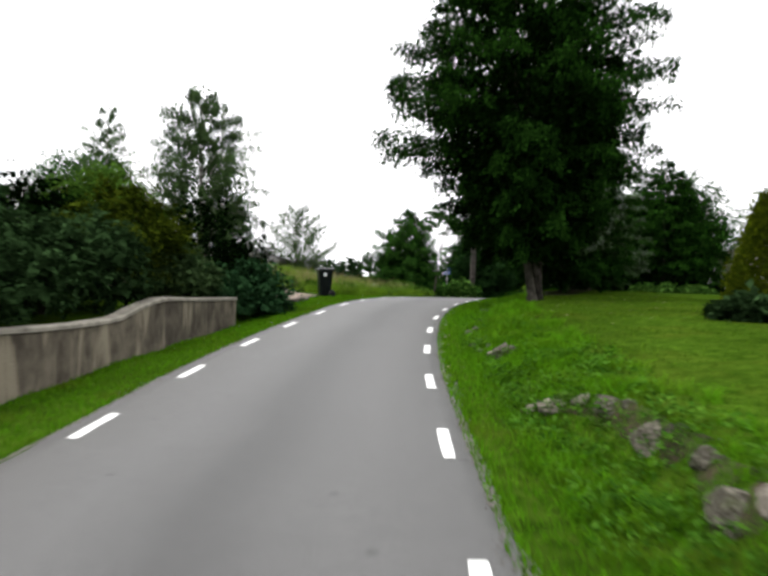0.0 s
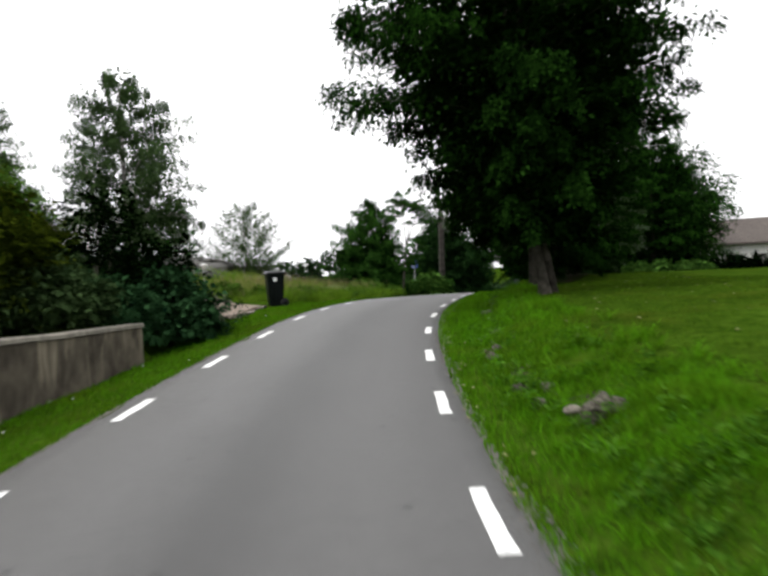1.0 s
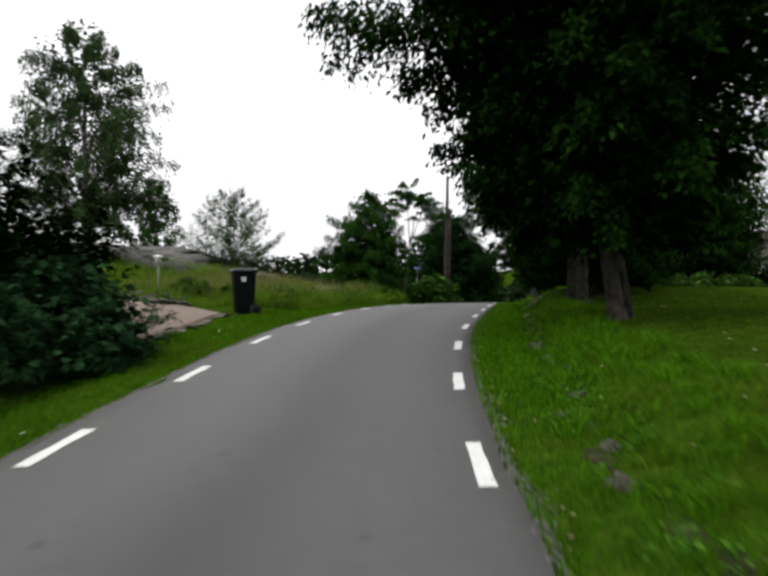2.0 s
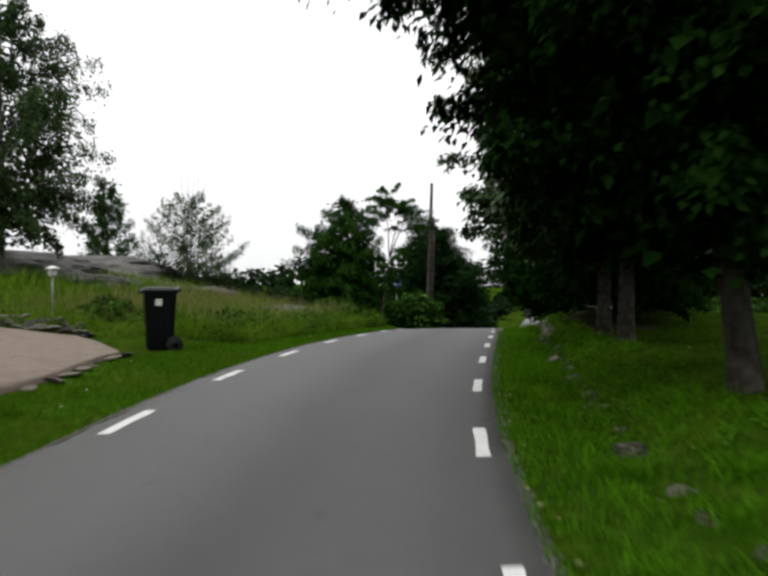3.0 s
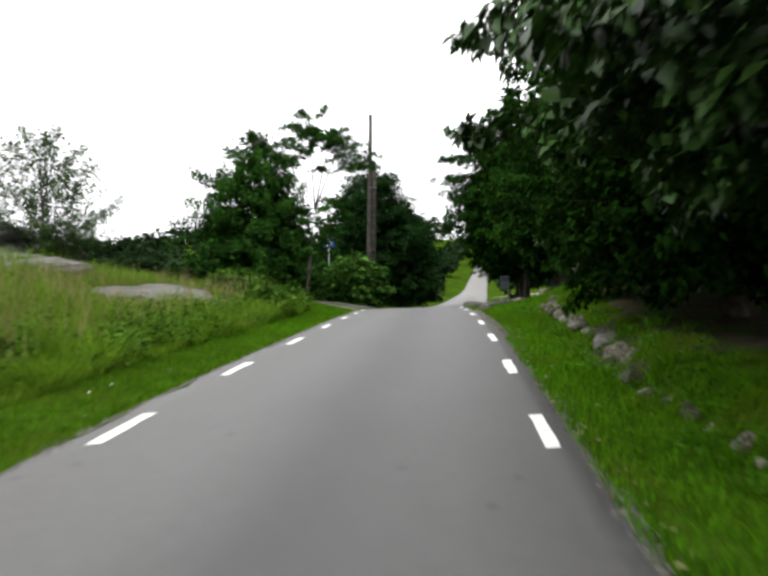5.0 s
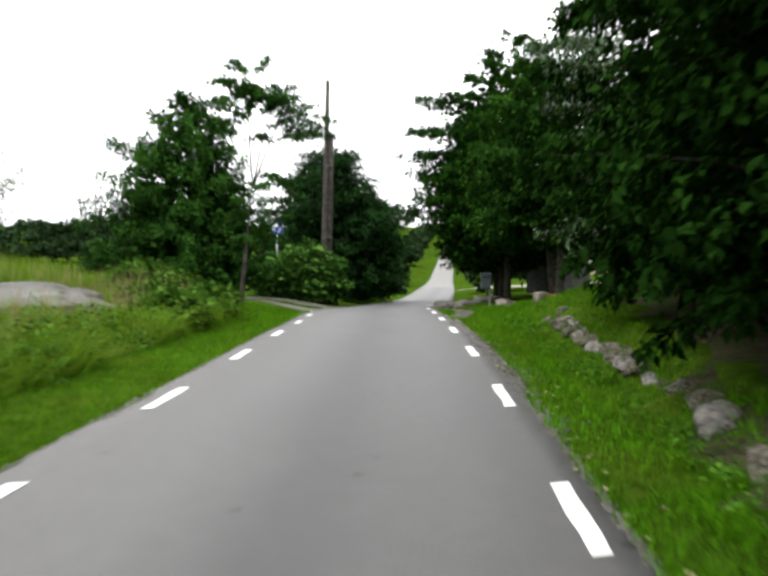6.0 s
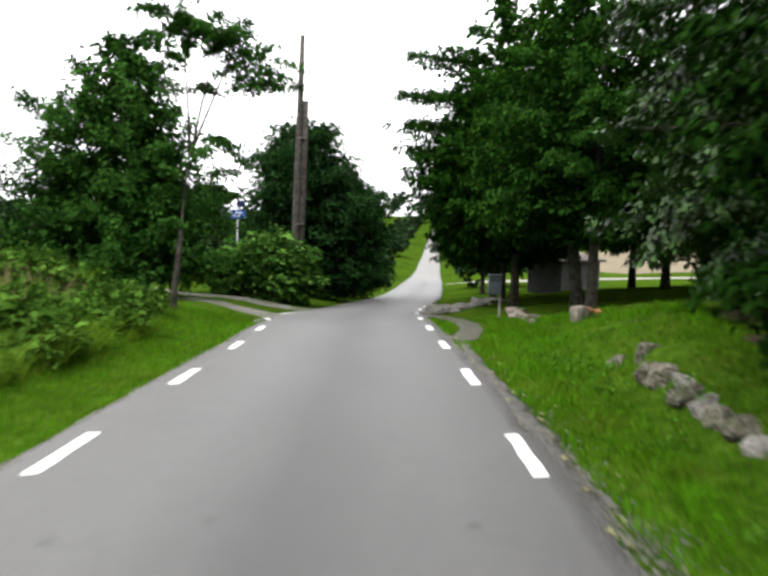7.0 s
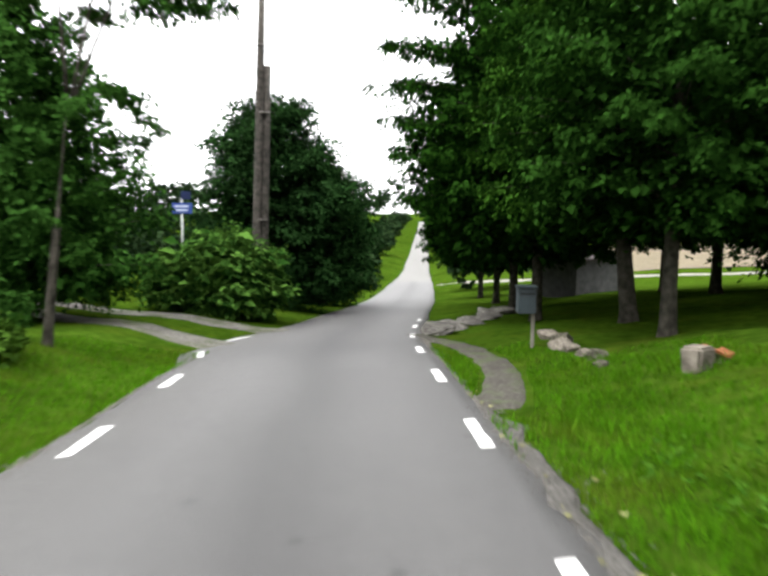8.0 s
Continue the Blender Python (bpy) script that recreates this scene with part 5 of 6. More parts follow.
def road_sign():
    top = thing("road_sign", on_land(4.28, 59.3, -0.05), "blue direction sign on a thin grey steel post", "sign", turn=10)
    h = 3.1
    attach("post", tubes("post", [([(0, 0, 0), (0, 0, 1.5), (0, 0, h)], [0.03] * 3)], M_METAL, 10, 0.0), top)
    panel = part("panel", box_bm((0.52, 0.02, 0.29), (0, -0.04, h - 0.32), 0.006), M_BLUE, top)
    for k, w in enumerate((0.36, 0.30)):
        part("lettering", box_bm((w, 0.004, 0.05), (-0.02, -0.053, h - 0.27 - 0.10 * k)), M_BAR, panel)
    part("upper_panel", box_bm((0.26, 0.02, 0.22), (0.1, -0.04, h + 0.02), 0.006), M_NAVY, top, "small dark blue upper panel")


telegraph_pole()
road_sign()


# ---- wheelie bin, garden lamp, letterbox, block ----
def wheelie_bin():
    top = thing("wheelie_bin", on_land(-2.72, 27.85, -0.04), "dark green plastic wheelie bin with white sticker on the verge", "bin", turn=-72)
    bm = box_bm((0.52, 0.53, 1.0), (0, 0, 0.53), 0.0, 0.80)
    bmesh.ops.bevel(bm, geom=bm.edges[:], offset=0.035, segments=2, affect="EDGES")
    body = part("body", bm, M_BIN, top)
    for y in (-0.14, 0.0, 0.14):
        for x in (-1, 1):
            part("rib", box_bm((0.02, 0.025, 0.55), (x * 0.234, y, 0.40), 0.006), M_BIN, body)
    part("rim", box_bm((0.57, 0.58, 0.055), (0, 0, 1.03), 0.014), M_BIN, top)
    bm = bmesh.new()
    bmesh.ops.create_grid(bm, x_segments=14, y_segments=12, size=0.5)
    for v in bm.verts:
        u, w = v.co.x * 2, v.co.y * 2
        hump = 0.028 * (1 - u * u) + 0.022 * (1 if 0.25 < abs(u) < 0.75 and abs(w) < 0.8 else 0)
        v.co = Vector((v.co.x * 0.60, v.co.y * 0.66 - 0.02, 1.075 + hump - 0.035 * max(0.0, -w - 0.8) * 5 + 0.03 * max(0.0, w - 0.8) * 5))
    deep = bmesh.ops.extrude_face_region(bm, geom=bm.faces[:])
    for v in deep["geom"]:
        if isinstance(v, bmesh.types.BMVert):
            v.co.z -= 0.035
    bmesh.ops.recalc_face_normals(bm, faces=bm.faces[:])
    part("lid", bm, M_LID, top, "sheeny dark lid with two ridges")
    attach("handle", tubes("handle", [([(-0.22, 0.325, 1.06), (0, 0.345, 1.06), (0.22, 0.325, 1.06)], [0.02] * 3)], M_BIN, 8, 0.0), top)
    attach("axle", tubes("axle", [([(-0.25, 0.225, 0.13), (0.25, 0.225, 0.13)], [0.016] * 2)], M_RUBBER, 8, 0.0), top)
    for x in (-0.25, 0.25):
        wheel = attach("wheel", tubes("wheel", [([(x - 0.03, 0.235, 0.135), (x - 0.02, 0.235, 0.135), (x + 0.02, 0.235, 0.135), (x + 0.03, 0.235, 0.135)], [0.12, 0.135, 0.135, 0.12])], M_RUBBER, 20, 0.0), top)
        attach("hub", tubes("hub", [([(x - 0.036, 0.235, 0.135), (x + 0.036, 0.235, 0.135)], [0.06, 0.06])], M_BIN, 12, 0.0), wheel)
    part("sticker", box_bm((0.006, 0.11, 0.11), (0.256, -0.04, 0.86)), M_STICKER, top, "white square sticker")


def garden_lamp():
    top = thing("garden_lamp", on_land(-5.35, 30.1), "small white garden lamp on a thin post by the driveway", "lamp")
    attach("post", tubes("post", [([(0, 0, -0.1), (0, 0, 0.6), (0, 0, 1.1)], [0.014] * 3)], M_METAL, 8, 0.0), top)
    attach("globe", tubes("globe", [([(0, 0, 1.08), (0, 0, 1.13), (0, 0, 1.2), (0, 0, 1.24)], [0.05, 0.085, 0.085, 0.05])], M_WHITE, 12, 0.0), top)
    attach("cap", tubes("cap", [([(0, 0, 1.235), (0, 0, 1.26), (0, 0, 1.3)], [0.15, 0.12, 0.02])], M_WHITE, 14, 0.0), top)


def letterbox():
    top = thing("letterbox", on_land(9.76, 49.4), "blue-grey letterbox on a pale post in the grass", "letterbox", turn=-15)
    part("post", box_bm((0.05, 0.05, 0.62), (0.06, 0, 0.26), 0.006), M_COPING, top, "pale wooden post")
    bm = box_bm((0.28, 0.24, 0.40), (-0.06, -0.02, 0.76), 0.015)
    body = part("box", bm, M_BOX, top)
    part("lid", box_bm((0.33, 0.29, 0.04), (-0.06, -0.03, 0.985), 0.012), M_BOX, top)
    part("slot", box_bm((0.22, 0.012, 0.03), (-0.06, -0.145, 0.88), 0.003), M_RUBBER, body)


def marker_block():
    top = thing("granite_block", on_land(9.4, 44.85, -0.05), "squared pale granite block in the grass", "stone", turn=25)
    bm = box_bm((0.25, 0.22, 0.30), (0, 0, 0.14), 0.025)
    for v in bm.verts:
        v.co += Vector((noise.noise(v.co * 6), noise.noise(v.co * 6 + Vector((4, 0, 0))), 0.5 * noise.noise(v.co * 5))) * 0.04
    part("block", bm, M_PALE, top)


def roof_tile():
    top = thing("roof_tile", on_land(9.72, 45.0, 0.0), "weathered orange clay tile lying in the grass", "tile", turn=-20)
    bm = bmesh.new()
    rows = []
    for i in range(7):
        x = -0.12 + 0.04 * i
        z = 0.10 + 0.025 * math.sin(i * 1.05)
        rows.append([bm.verts.new((x, y, z + dz)) for y in (-0.17, 0.17) for dz in (0, 0.03)])
    for a, b in zip(rows, rows[1:]):
        for q in ((a[0], b[0], b[2], a[2]), (a[1], a[3], b[3], b[1]), (a[0], a[1], b[1], b[0]), (a[2], b[2], b[3], a[3])):
            bm.faces.new(q)
    bm.faces.new((rows[0][0], rows[0][2], rows[0][3], rows[0][1]))
    bm.faces.new((rows[-1][0], rows[-1][1], rows[-1][3], rows[-1][2]))
    part("clay_tile", bm, M_TILE, top)
    part("bedding_stone", box_bm((0.22, 0.26, 0.16), (0, 0, 0.01), 0.03), M_PALE, top)


wheelie_bin()
garden_lamp()
letterbox()
marker_block()
roof_tile()

# ---- garden on the right ----
def golden_thuja():
    rng = np.random.default_rng(71)
    top = thing("golden_thuja", on_land(8.15, 15.3), "golden green conical thuja on the lawn", "shrub")
    n = 900
    f = rng.random(n) ** 0.8
    r = 0.95 * (1 - f) ** 0.7 * rng.uniform(0.8, 1.05, n) * (0.8 + 0.2 * np.minimum(1, f * 6)) + 0.04
    a = rng.uniform(0, 2 * math.pi, n)
    base = np.stack([r * np.cos(a), r * np.sin(a), 0.05 + 2.5 * f], 1)
    pos = (base[:, None] + rng.normal(size=(n, 14, 3)) * (0.09, 0.09, 0.12)).reshape(-1, 3)
    out = np.repeat(np.stack([np.cos(a), np.sin(a), np.full(n, 1.3)], 1), 14, 0)
    attach("stem", tubes("stem", [([(0, 0, -0.1), (0, 0, 1.2), (0, 0, 2.6)], [0.08, 0.06, 0.02])], M_BARK, 8), top)
    attach("foliage", leaves("thuja_foliage", pos, out + rng.normal(size=pos.shape) * 0.4, rng.normal(size=pos.shape), 0.11, 0.06, M_GOLD, rng, False), top)


golden_thuja()
shrub("lawn_shrub", on_land(7.0, 13.4), "low dark green leafy shrub on the lawn", "shrub", 72, (1.0, 0.9, 0.5), 14, 420, 10, 0.10, M_SHRUB, 0.25)
for k, (x, y, sx, sz) in enumerate(((15.9, 44.5, 1.5, 0.95), (18.6, 44.8, 1.2, 0.85))):
    shrub("variegated_shrub", on_land(x, y), "pale green clipped shrub along the lawn", "shrub", 73 + k, (sx, 0.9, sz), 16, 500, 10, 0.09, M_BRIGHT, 0.25, group="clipped shrubs")
for k, x in enumerate((15.6, 18.4, 21.2, 24.0)):
    shrub("lawn_hedge", on_land(x, 46.6), "dark hedge bush along the back of the lawn", "shrub", 80 + k, (1.8, 1.0, 1.3), 16, 420, 10, 0.10, M_DARK, 0.3, group="dark hedge behind the lawn")
tree("garden_maple", on_land(19.5, 51), "broad dark garden tree behind the hedge", "tree", 91, 9.0, 0.7, 4.6, 40, 2300, 14, 0.15, M_DIM_LIME, None, 0.25, 0.9)
tree("garden_maple", on_land(22.0, 56), "broad dark garden tree behind the hedge", "tree", 92, 8.0, 0.7, 4.2, 34, 1800, 14, 0.15, M_DIM_LIME, None, 0.22, 0.9)
shrub("lawn_hedge", on_land(27.0, 52), "low dark spreading hedge before the house", "shrub", 93, (4.0, 1.2, 0.9), 20, 600, 10, 0.10, M_DARK, 0.3)


def house():
    top = thing("house", on_land(32.6, 58.8, -0.1), "white single-storey house with grey-brown pitched roof", "house", turn=-31)
    part("wall", box_bm((11, 7, 3.0), (0, 0, 1.5)), M_WHITE, top)
    verts = [(-5.9, -4.0, 2.8), (5.9, -4.0, 2.8), (5.9, 4.0, 2.8), (-5.9, 4.0, 2.8), (-5.9, 0, 4.7), (5.9, 0, 4.7)]
    verts += [(x, y, z - 0.15) for x, y, z in verts]
    faces = [(0, 1, 5, 4), (2, 3, 4, 5), (6, 10, 11, 7), (8, 11, 10, 9), (0, 6, 7, 1), (2, 8, 9, 3), (0, 4, 10, 6), (4, 3, 9, 10), (1, 7, 11, 5), (5, 11, 8, 2)]
    roof = attach("roof", mesh_from("roof", verts, faces, M_ROOF, False), top)
    part("chimney", box_bm((0.6, 0.6, 1.2), (1.5, 0.2, 5.0), 0.02), M_ROOF, roof)
    for x in (-3.6, -0.6, 2.6):
        win = part("window", box_bm((1.3, 0.08, 1.1), (x, -3.52, 1.5), 0.01), M_WHITE, top)
        part("pane", box_bm((1.1, 0.02, 0.92), (x, -3.57, 1.5)), M_GLASS, win)


def shed():
    top = thing("shed", on_land(20.0, 66.5, -0.1), "small grey boarded shed under the trees", "shed", turn=20)
    part("wall", box_bm((2.6, 2.2, 1.7), (0, 0, 0.85), 0.01), M_GREYWALL, top)
    bm = box_bm((3.0, 2.6, 0.10), (0, 0, 1.78), 0.01)
    for v in bm.verts:
        v.co.z += 0.12 * v.co.y
    part("roof", bm, M_ROOF, top)


house()
shed()


# ---- far fields and woods ----
def far_wood(name, spots, seed, label, leaf=1.2, sprays=56, reach=1.0):
    """Distant woods as one body of leafy crowns."""
    rng = np.random.default_rng(seed)
    pos, way, up = [], [], []
    for x, y, h, r in spots:
        z = ground_z(x, y)
        lob = [(x + rng.normal() * r * 0.45, y + rng.normal() * r * 0.45, z + h * rng.uniform(0.3, 0.85), r * 0.5, r * 0.5, h * 0.2) for _ in range(8)]
        p, w, u = sprays_on(rng, lob, sprays, 8, reach, 0.2, 0.5)
        pos.append(p), way.append(w), up.append(u)
    ob = new(name, leaves(name, np.concatenate(pos), np.concatenate(way), np.concatenate(up), leaf, leaf * 0.8, M_WOOD, rng, False))
    return tagged(ob, label, "woods", kind="stuff")


rw = random.Random(4)
spots = [(x + rw.uniform(-3, 3), 185 + rw.uniform(-8, 25) + 0.12 * abs(x), min(9.5, max(4.0, 4.0 + 0.19 * (x + 32))) + rw.uniform(-0.6, 0.9), 4.5) for x in range(-170, 36, 4)]
spots += [(x + rw.uniform(-3, 3), 300 + rw.uniform(-10, 30), 6 + rw.uniform(-1, 1), 6) for x in range(-260, -30, 7)]
far_wood("far_wood", spots, 5, "distant dark green deciduous wood on a low ridge")
spots = [(x + rw.uniform(-2, 2), 230 + rw.uniform(0, 30), 8 + rw.uniform(-1, 2), 5) for x in range(84, 240, 6)]
spots += [(66 + dx, 262 + rw.uniform(-6, 6), 11 + rw.uniform(-1, 2), 4) for dx in (-14, -9, 9, 14, 19)]
spots += [(84 + dx, 318 + rw.uniform(-6, 6), 14 + rw.uniform(-1, 2), 5) for dx in (-14, -9, -4, 1, 6, 11, 16)]
far_wood("far_wood", spots, 6, "distant dark wood where the road ends")
spots = [(x + rw.uniform(-1, 1), 82 + rw.uniform(-2, 3), max(1.1, min(3.2, 3.0 + 0.25 * (x + 2))) + rw.uniform(-0.3, 0.6), 1.9) for x in range(-26, 7, 2)]
spots += [(x + rw.uniform(-1, 1), 122 + rw.uniform(-3, 6), min(5.5, max(2.2, 5.0 + 0.2 * (x + 6))) + rw.uniform(-0.7, 0.9), 2.6) for x in range(-30, 18, 3)]
far_wood("far_thicket", spots, 7, "dense green thicket beyond the side track", 0.5, 140, 0.7)
spots = [(road_x(y) + 5.5 + rw.uniform(-0.5, 1.5), y, 5 + rw.uniform(-1, 2), 2.6) for y in range(84, 240, 12) if not 84 < y < 100]
spots += [(road_x(y) - 5.5 + rw.uniform(-1.5, 0.5), y, 2.6 + rw.uniform(-1, 1), 1.8) for y in range(90, 240, 14)]
far_wood("far_thicket", [(float(a), b, c, d) for a, b, c, d in spots], 8, "roadside bushes along the far climb", 0.6, 160, 0.8)


# ---- grass ----
def blades(name, x, y, height, width, material, rng, label, lean=0.5, lift=0.0, clump=0.0):
    """Bent blades of grass, two faces each, rooted on the land."""
    n = len(x)
    z = land(x, y) - 0.01 + lift
    a = rng.uniform(0, 2 * math.pi, n)
    h = height * rng.uniform(0.5, 1.3, n)
    if clump:
        wave = np.sin(x * 2.1 + 1.3 * np.sin(y * 0.9)) * np.sin(y * 1.7 + 1.1 * np.sin(x * 1.3)) + 0.6 * np.sin(x * 5.3 + y * 4.1)
        h = h * np.clip(1 - clump + clump * (wave * 0.6 + 0.6), 0.25, 1.6)
    w = width * rng.uniform(0.7, 1.3, n)
    bend = lean * h * rng.uniform(0.2, 1.0, n)
    b = rng.uniform(0, 2 * math.pi, n)
    side = np.stack([np.cos(a), np.sin(a), np.zeros(n)], 1) * w[:, None] * 0.5
    root = np.stack([x, y, z], 1)
    mid = root + np.stack([np.cos(b) * bend * 0.35, np.sin(b) * bend * 0.35, h * 0.6], 1)
    tip = root + np.stack([np.cos(b) * bend, np.sin(b) * bend, h], 1)
    v = np.stack([root - side, root + side, mid + side * 0.8, tip, mid - side * 0.8], 1)
    loops = (np.arange(n)[:, None] * 5 + np.array([0, 1, 2, 0, 2, 4, 4, 2, 3])).ravel()
    ob = new(name, mesh_np(name, v.reshape(-1, 3), loops, 3, material))
    return tagged(ob, label, "grass", kind="stuff")


def scatter(rng, n, y0, y1, d0, d1, side, ease=1.0):
    y = rng.uniform(y0, y1, n)
    d = d0 + (d1 - d0) * rng.random(n) ** ease
    edge = EDGE_R if side > 0 else EDGE_L
    return road_x(y) + side * (road_half(y) + edge + d), y


def clear(x, y, spots):
    keep = np.ones(len(x), bool)
    for cx, cy, r in spots:
        keep &= (x - cx) ** 2 + (y - cy) ** 2 > r * r
    return x[keep], y[keep]


def off_line(x, y, line, r):
    """Keep what lies farther than r from a line."""
    keep = np.ones(len(x), bool)
    for (ax, ay), (bx, by) in zip(line, line[1:]):
        t = np.clip(((x - ax) * (bx - ax) + (y - ay) * (by - ay)) / ((bx - ax) ** 2 + (by - ay) ** 2), 0, 1)
        keep &= (x - ax - t * (bx - ax)) ** 2 + (y - ay - t * (by - ay)) ** 2 > r * r
    return x[keep], y[keep]


rg = np.random.default_rng(77)


def off_drive(x, y):
    """Keep what grows outside the gravel fan."""
    front = np.interp(y, [p[1] for p in DRIVE_FRONT], [p[0] for p in DRIVE_FRONT])
    back = np.interp(x, [p[0] for p in DRIVE_BACK[::-1]], [p[1] for p in DRIVE_BACK[::-1]])
    keep = ~((x < front) & (y > 20.6) & (y < back))
    return x[keep], y[keep]


TRACK = [(6.2 - 0.8 * k, 52.2 + 0.9 * k, 1.2) for k in range(8)]
x, y = scatter(rg, 56000, 1.5, 50, -0.02, 1.7, 1, 1.2)
x, y = off_line(x, y, LAY_BY, 0.30)
x, y = off_line(x, y, SHOULDER, 0.08)
blades("verge_grass", x, y, 0.075, 0.010, M_BLADE, rg, "short green verge grass along the road edge")
x, y = scatter(rg, 56000, 2, 51, 0.0, 1.9, -1, 1.0)
x, y = off_drive(*clear(x, y, TRACK))
blades("verge_grass", x, y, 0.065, 0.010, M_BLADE, rg, "short mown verge grass along the road edge")
x, y = scatter(rg, 22000, 32, 47, 0.5, 3.4, 1, 1.0)
x, y = off_line(x, y, LAY_BY, 0.35)
x, y = off_line(x, y, [right_off(34, 1.0), right_off(37, 1.1), right_off(39, 1.4), right_off(40.3, 1.65)], 0.3)
x, y = off_line(x, y, UNDER, 1.35)
blades("bank_grass", x, y, 0.12, 0.011, M_BLADE, rg, "longer rough grass on the bank above the verge", 1.1, clump=0.7)
x, y = scatter(rg, 12000, 1.5, 12, 0.45, 1.8, 1, 1.0)
x, y = off_line(x, y, SOIL, 0.07)
blades("bank_grass", x, y, 0.11, 0.009, M_BLADE, rg, "longer grass and weeds in the ditch below the lawn", 1.3, clump=0.9)
x, y = scatter(rg, 15000, 8, 33, 0.35, 1.9, 1, 1.0)
blades("bank_grass", x, y, 0.12, 0.010, M_BLADE, rg, "rough tussocks on the verge below the lawn", 1.5, clump=1.0)
cx, cy = scatter(rg, 300, 2, 34, 0.45, 2.3, 1, 1.0)
x, y = np.repeat(cx, 36) + rg.normal(size=10800) * 0.055, np.repeat(cy, 36) + rg.normal(size=10800) * 0.055
blades("bank_grass", x, y, 0.16, 0.011, M_BLADE, rg, "single tussocks of longer grass on the bank", 1.6)
x, y = scatter(rg, 34000, 2, 40, 1.6, 8.0, 1, 1.5)
x, y = off_line(x, y, UNDER, 1.4)
blades("lawn_grass", x, y, 0.05, 0.012, M_LAWN, rg, "mown lawn grass", 0.7)
x, y = scatter(rg, 60000, 29.5, 51, 1.25, 9.0, -1, 1.4)
x, y = clear(x, y, TRACK + [(-1.7, 43.0, 2.0), (3.2, 47.6, 1.5), (2.6, 49.6, 2.0), (3.6, 50.2, 1.5)])
blades("meadow_grass", x, y, 0.40, 0.011, M_MEADOW, rg, "tall unmown meadow grass", 1.7, clump=1.0)
x, y = scatter(rg, 3400, 32, 46.5, 2.2, 8.0, -1, 1.0)
x, y = clear(x, y, TRACK + [(-1.7, 43.0, 2.0)])
blades("seed_heads", x, y, 0.66, 0.008, M_STRAW, rg, "dry brownish grass seed heads in the meadow", 0.4)
x, y = scatter(rg, 16000, 28.5, 60, 8.0, 24.0, -1, 1.0)
blades("meadow_grass", x, y, 0.50, 0.03, M_MEADOW, rg, "rough grass on the slope below the rocks", 1.0, clump=0.5)



def weeds(name, spots, material, rng, label, height=0.45, per=46, leaf=0.09):
    """Broad-leaved herbs: clumps of leaves standing on the land."""
    pos, way, up = [], [], []
    for x, y, r, h in spots:
        f = rng.random(per)
        a = rng.uniform(0, 2 * math.pi, per)
        q = r * np.sqrt(rng.random(per)) * (1.1 - 0.5 * f)
        px, py = x + q * np.cos(a), y + q * np.sin(a)
        pos.append(np.stack([px, py, land(px, py) + 0.03 + h * height * f], 1))
        way.append(np.stack([np.cos(a), np.sin(a), rng.uniform(-0.5, 0.7, per)], 1))
        up.append(np.stack([rng.normal(size=per) * 0.4, rng.normal(size=per) * 0.4, np.ones(per)], 1))
    ob = new(name, leaves(name, np.concatenate(pos), np.concatenate(way), np.concatenate(up), leaf, leaf * 0.55, material, rng, False))
    return tagged(ob, label, "weeds", kind="stuff")


def weed_spots(rng, n, y0, y1, d0, d1, side, r=0.22):
    x, y = scatter(rng, n, y0, y1, d0, d1, side, 1.3)
    x, y = off_drive(*clear(x, y, TRACK + [(-1.7, 43.0, 2.0)]))
    return [(a, b, r * rng.uniform(0.6, 1.5), rng.uniform(0.4, 1.4)) for a, b in zip(x, y)]


weeds("meadow_weeds", weed_spots(rg, 95, 29.5, 47, 1.25, 2.4, -1), M_NETTLE, rg, "leafy green weeds at the meadow edge")
weeds("meadow_weeds", weed_spots(rg, 40, 30, 47.5, 1.6, 7.0, -1), M_NETTLE, rg, "dark green nettles and weeds in the meadow", 0.55)
M_WEED = leaf_mat("weed_leaf", (0.01500, 0.04800, 0.00400), (0.05000, 0.11500, 0.01200))
weeds("bank_weeds", weed_spots(rg, 130, 2, 9, 0.6, 1.9, 1, 0.15), M_WEED, rg, "low leafy weeds round the bank stones", 0.16, 30, 0.06)
weeds("bank_weeds", weed_spots(rg, 70, 8, 18, 0.5, 1.7, 1, 0.13), M_WEED, rg, "low weeds on the rough verge", 0.14, 26, 0.055)
weeds("bank_weeds", weed_spots(rg, 90, 18, 43, 0.8, 1.8, 1, 0.14), M_WEED, rg, "low weeds along the stone wall", 0.18, 26, 0.06)


def chips(name, x, y, z, size, material, rng, label, category, flat=0.5):
    """Loose crumbs: little four-sided pieces."""
    n = len(x)
    s = size * rng.uniform(0.5, 1.6, n)
    a = rng.uniform(0, 2 * math.pi, n)
    c = np.stack([x, y, z], 1)
    v = [c + np.stack([np.cos(a + k * 2.1) * s, np.sin(a + k * 2.1) * s, np.full(n, -0.004)], 1) for k in range(3)]
    v.append(c + np.stack([np.zeros(n), np.zeros(n), s * flat], 1))
    loops = (np.arange(n)[:, None] * 4 + np.array([0, 1, 3, 1, 2, 3, 2, 0, 3])).ravel()
    ob = new(name, mesh_np(name, np.stack(v, 1).reshape(-1, 3), loops, 3, material))
    return tagged(ob, label, category, kind="stuff")


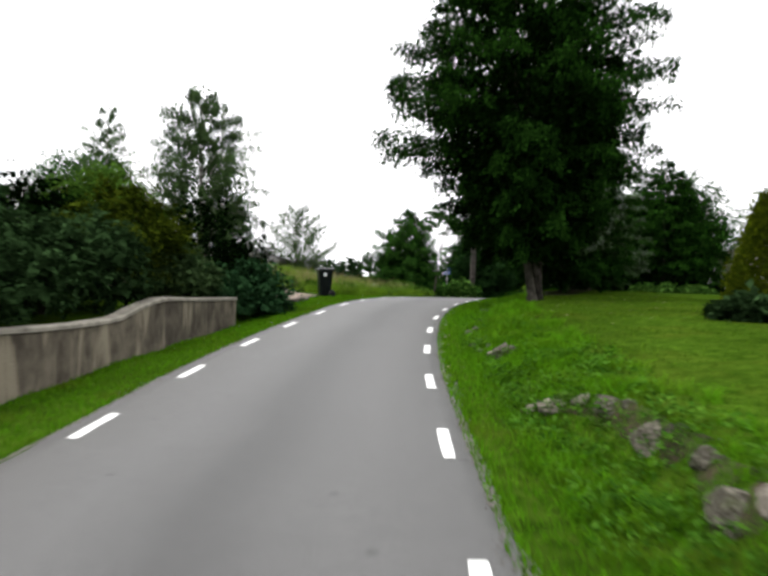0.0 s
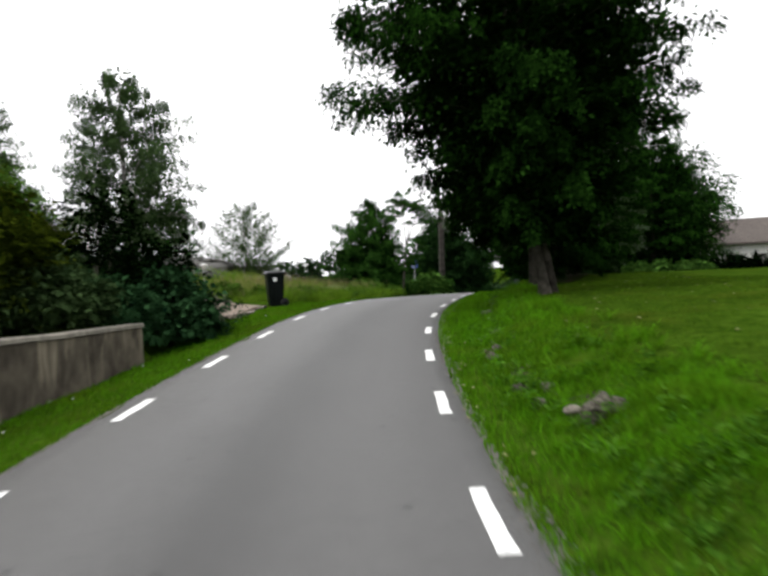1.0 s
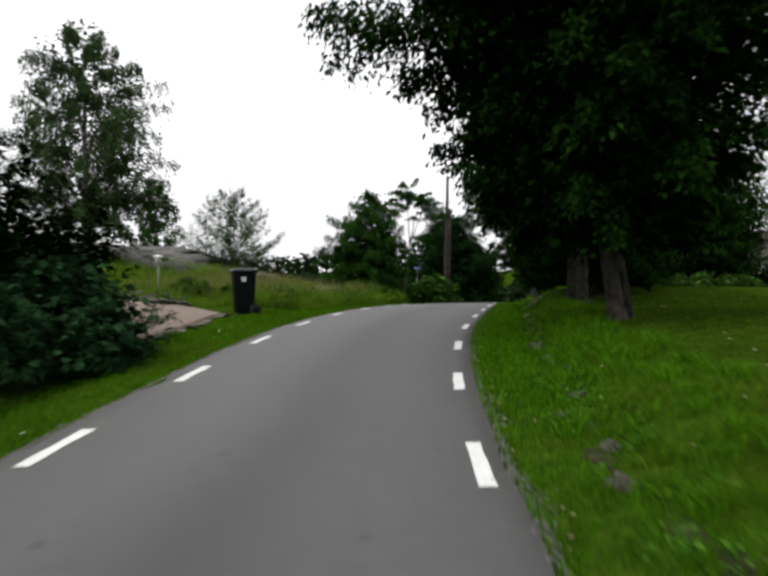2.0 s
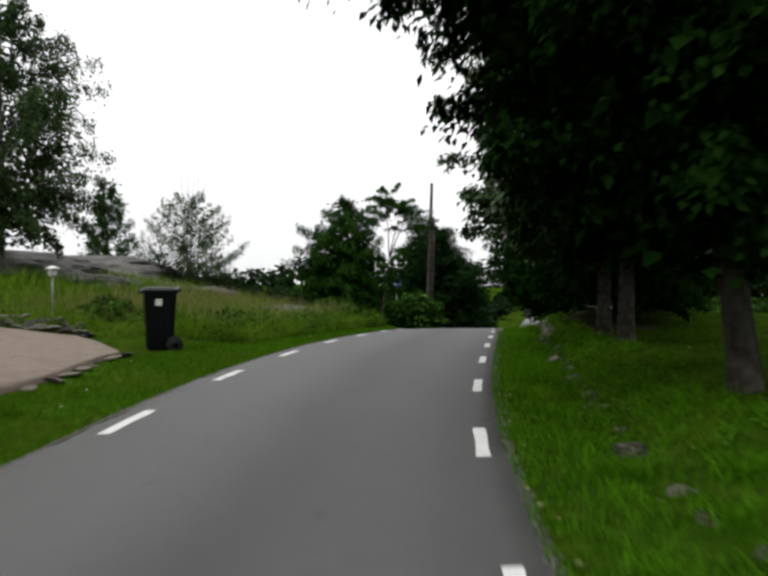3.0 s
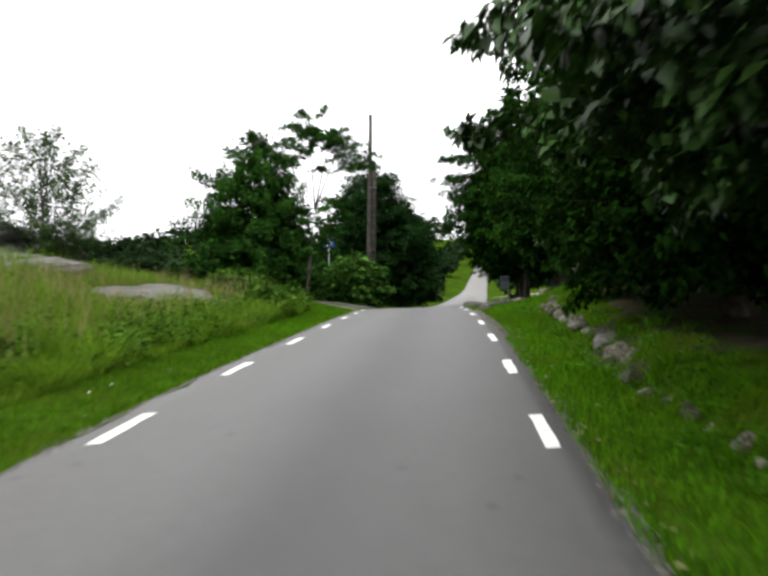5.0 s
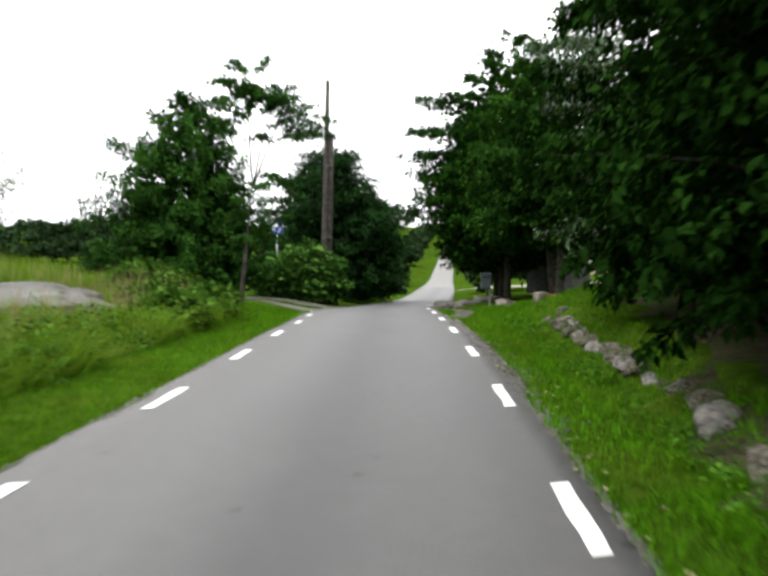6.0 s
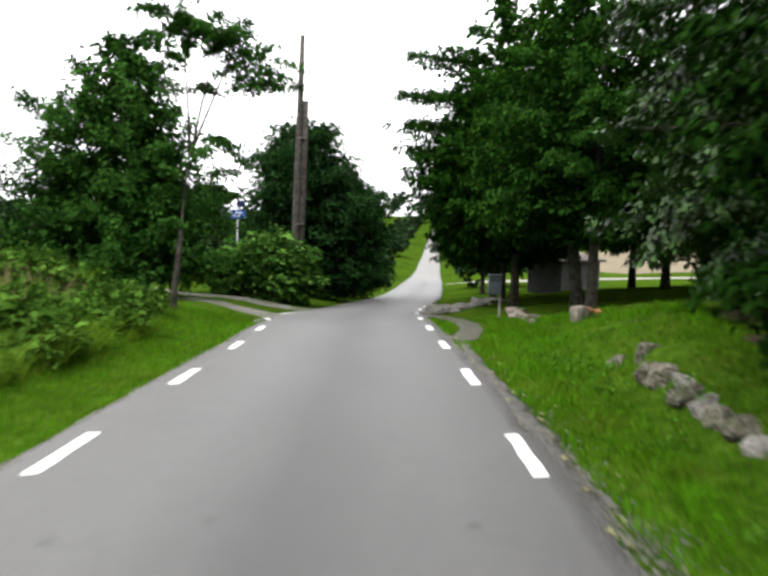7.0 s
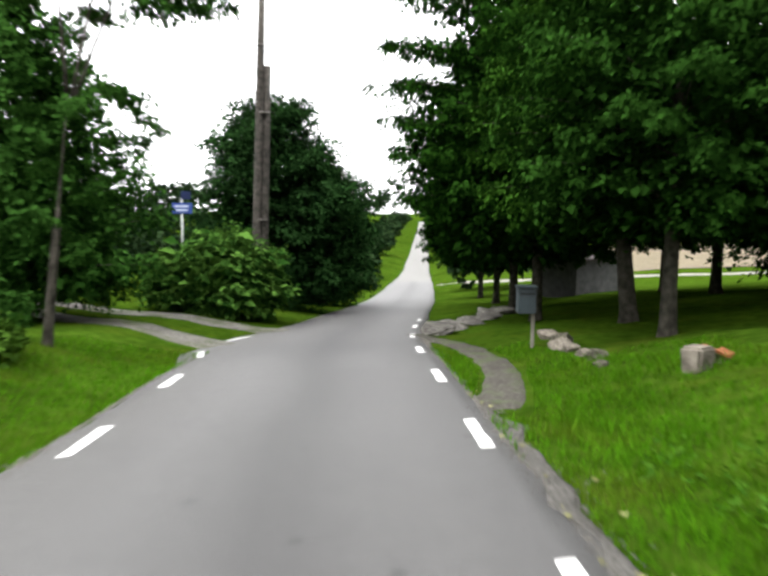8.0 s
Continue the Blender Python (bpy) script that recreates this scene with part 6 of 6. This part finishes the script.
def edge_grit(side, n, wide):
    edge = EDGE_R if side > 0 else EDGE_L
    y = rg.uniform(1, 56, n)
    thick = 0.35 + 0.65 * np.clip(np.sin(y * 0.9) + np.sin(y * 2.3 + 1), 0, 1) + 1.6 * np.exp(-(((y - 37) / 1.8) ** 2)) * (side > 0)
    d = rg.normal(size=n) * wide * thick
    x = road_x(y) + side * (road_half(y) + edge + d + 0.02)
    z = np.maximum(land(x, y), road_z(y) + road_tilt(y) * (x - road_x(y)) + np.where(d < 0, 0.012, -0.02))
    chips("edge_grit", x, y, z, 0.014, M_EDGE, rg, "grey grit and crumbled asphalt along the road edge", "gravel")


edge_grit(1, 13000, 0.065)
edge_grit(-1, 9000, 0.06)
y = rg.uniform(34, 45.2, 3200)
d = rg.normal(size=3200) * (0.05 + 0.09 * np.clip(np.sin(2.1 * y) + np.sin(5.3 * y + 1.0), 0, 2)) + 0.05
x = road_x(y) + road_half(y) + EDGE_R + d
chips("edge_grit", x, y, np.maximum(land(x, y), road_z(y) + road_tilt(y) * (x - road_x(y)) - np.where(d < 0.02, -0.012, 0.03)), 0.013, M_SHOULDER, rg, "loose grey gravel along the crumbled road edge", "gravel")
M_FALLEN = mat("fallen_leaf", (0.06708, 0.06373, 0.02012), (0.14758, 0.14422, 0.06037), 3.0, 0.7, 0.0, 3, 0.2, 0.2, island=True)
M_DAISY = mat("white_clover", (0.36894, 0.36894, 0.33540), (0.50310, 0.50310, 0.46956), 3.0, 0.7, 0.0, 3, 0.1, 0.2)
y = rg.uniform(9, 46, 160)
d = np.abs(rg.normal(size=160)) * 0.22 - 0.04
x = road_x(y) + road_half(y) + EDGE_R + d
chips("fallen_leaves", x, y, land(x, y) + np.where(d < 0, 0.03, 0.035), 0.022, M_FALLEN, rg, "pale fallen lime leaves along the road edge", "leaves", 0.25)
x, y = scatter(rg, 150, 12, 36, 0.8, 7, 1, 1.2)
chips("fallen_leaves", x, y, land(x, y) + 0.04, 0.024, M_FALLEN, rg, "pale fallen leaves on the lawn", "leaves", 0.25)
x, y = scatter(rg, 22, 10, 34, 0.2, 1.9, -1, 1.0)
chips("clover_flowers", x, y, land(x, y) + 0.05, 0.011, M_DAISY, rg, "white clover flowers in the verge", "flowers", 0.6)
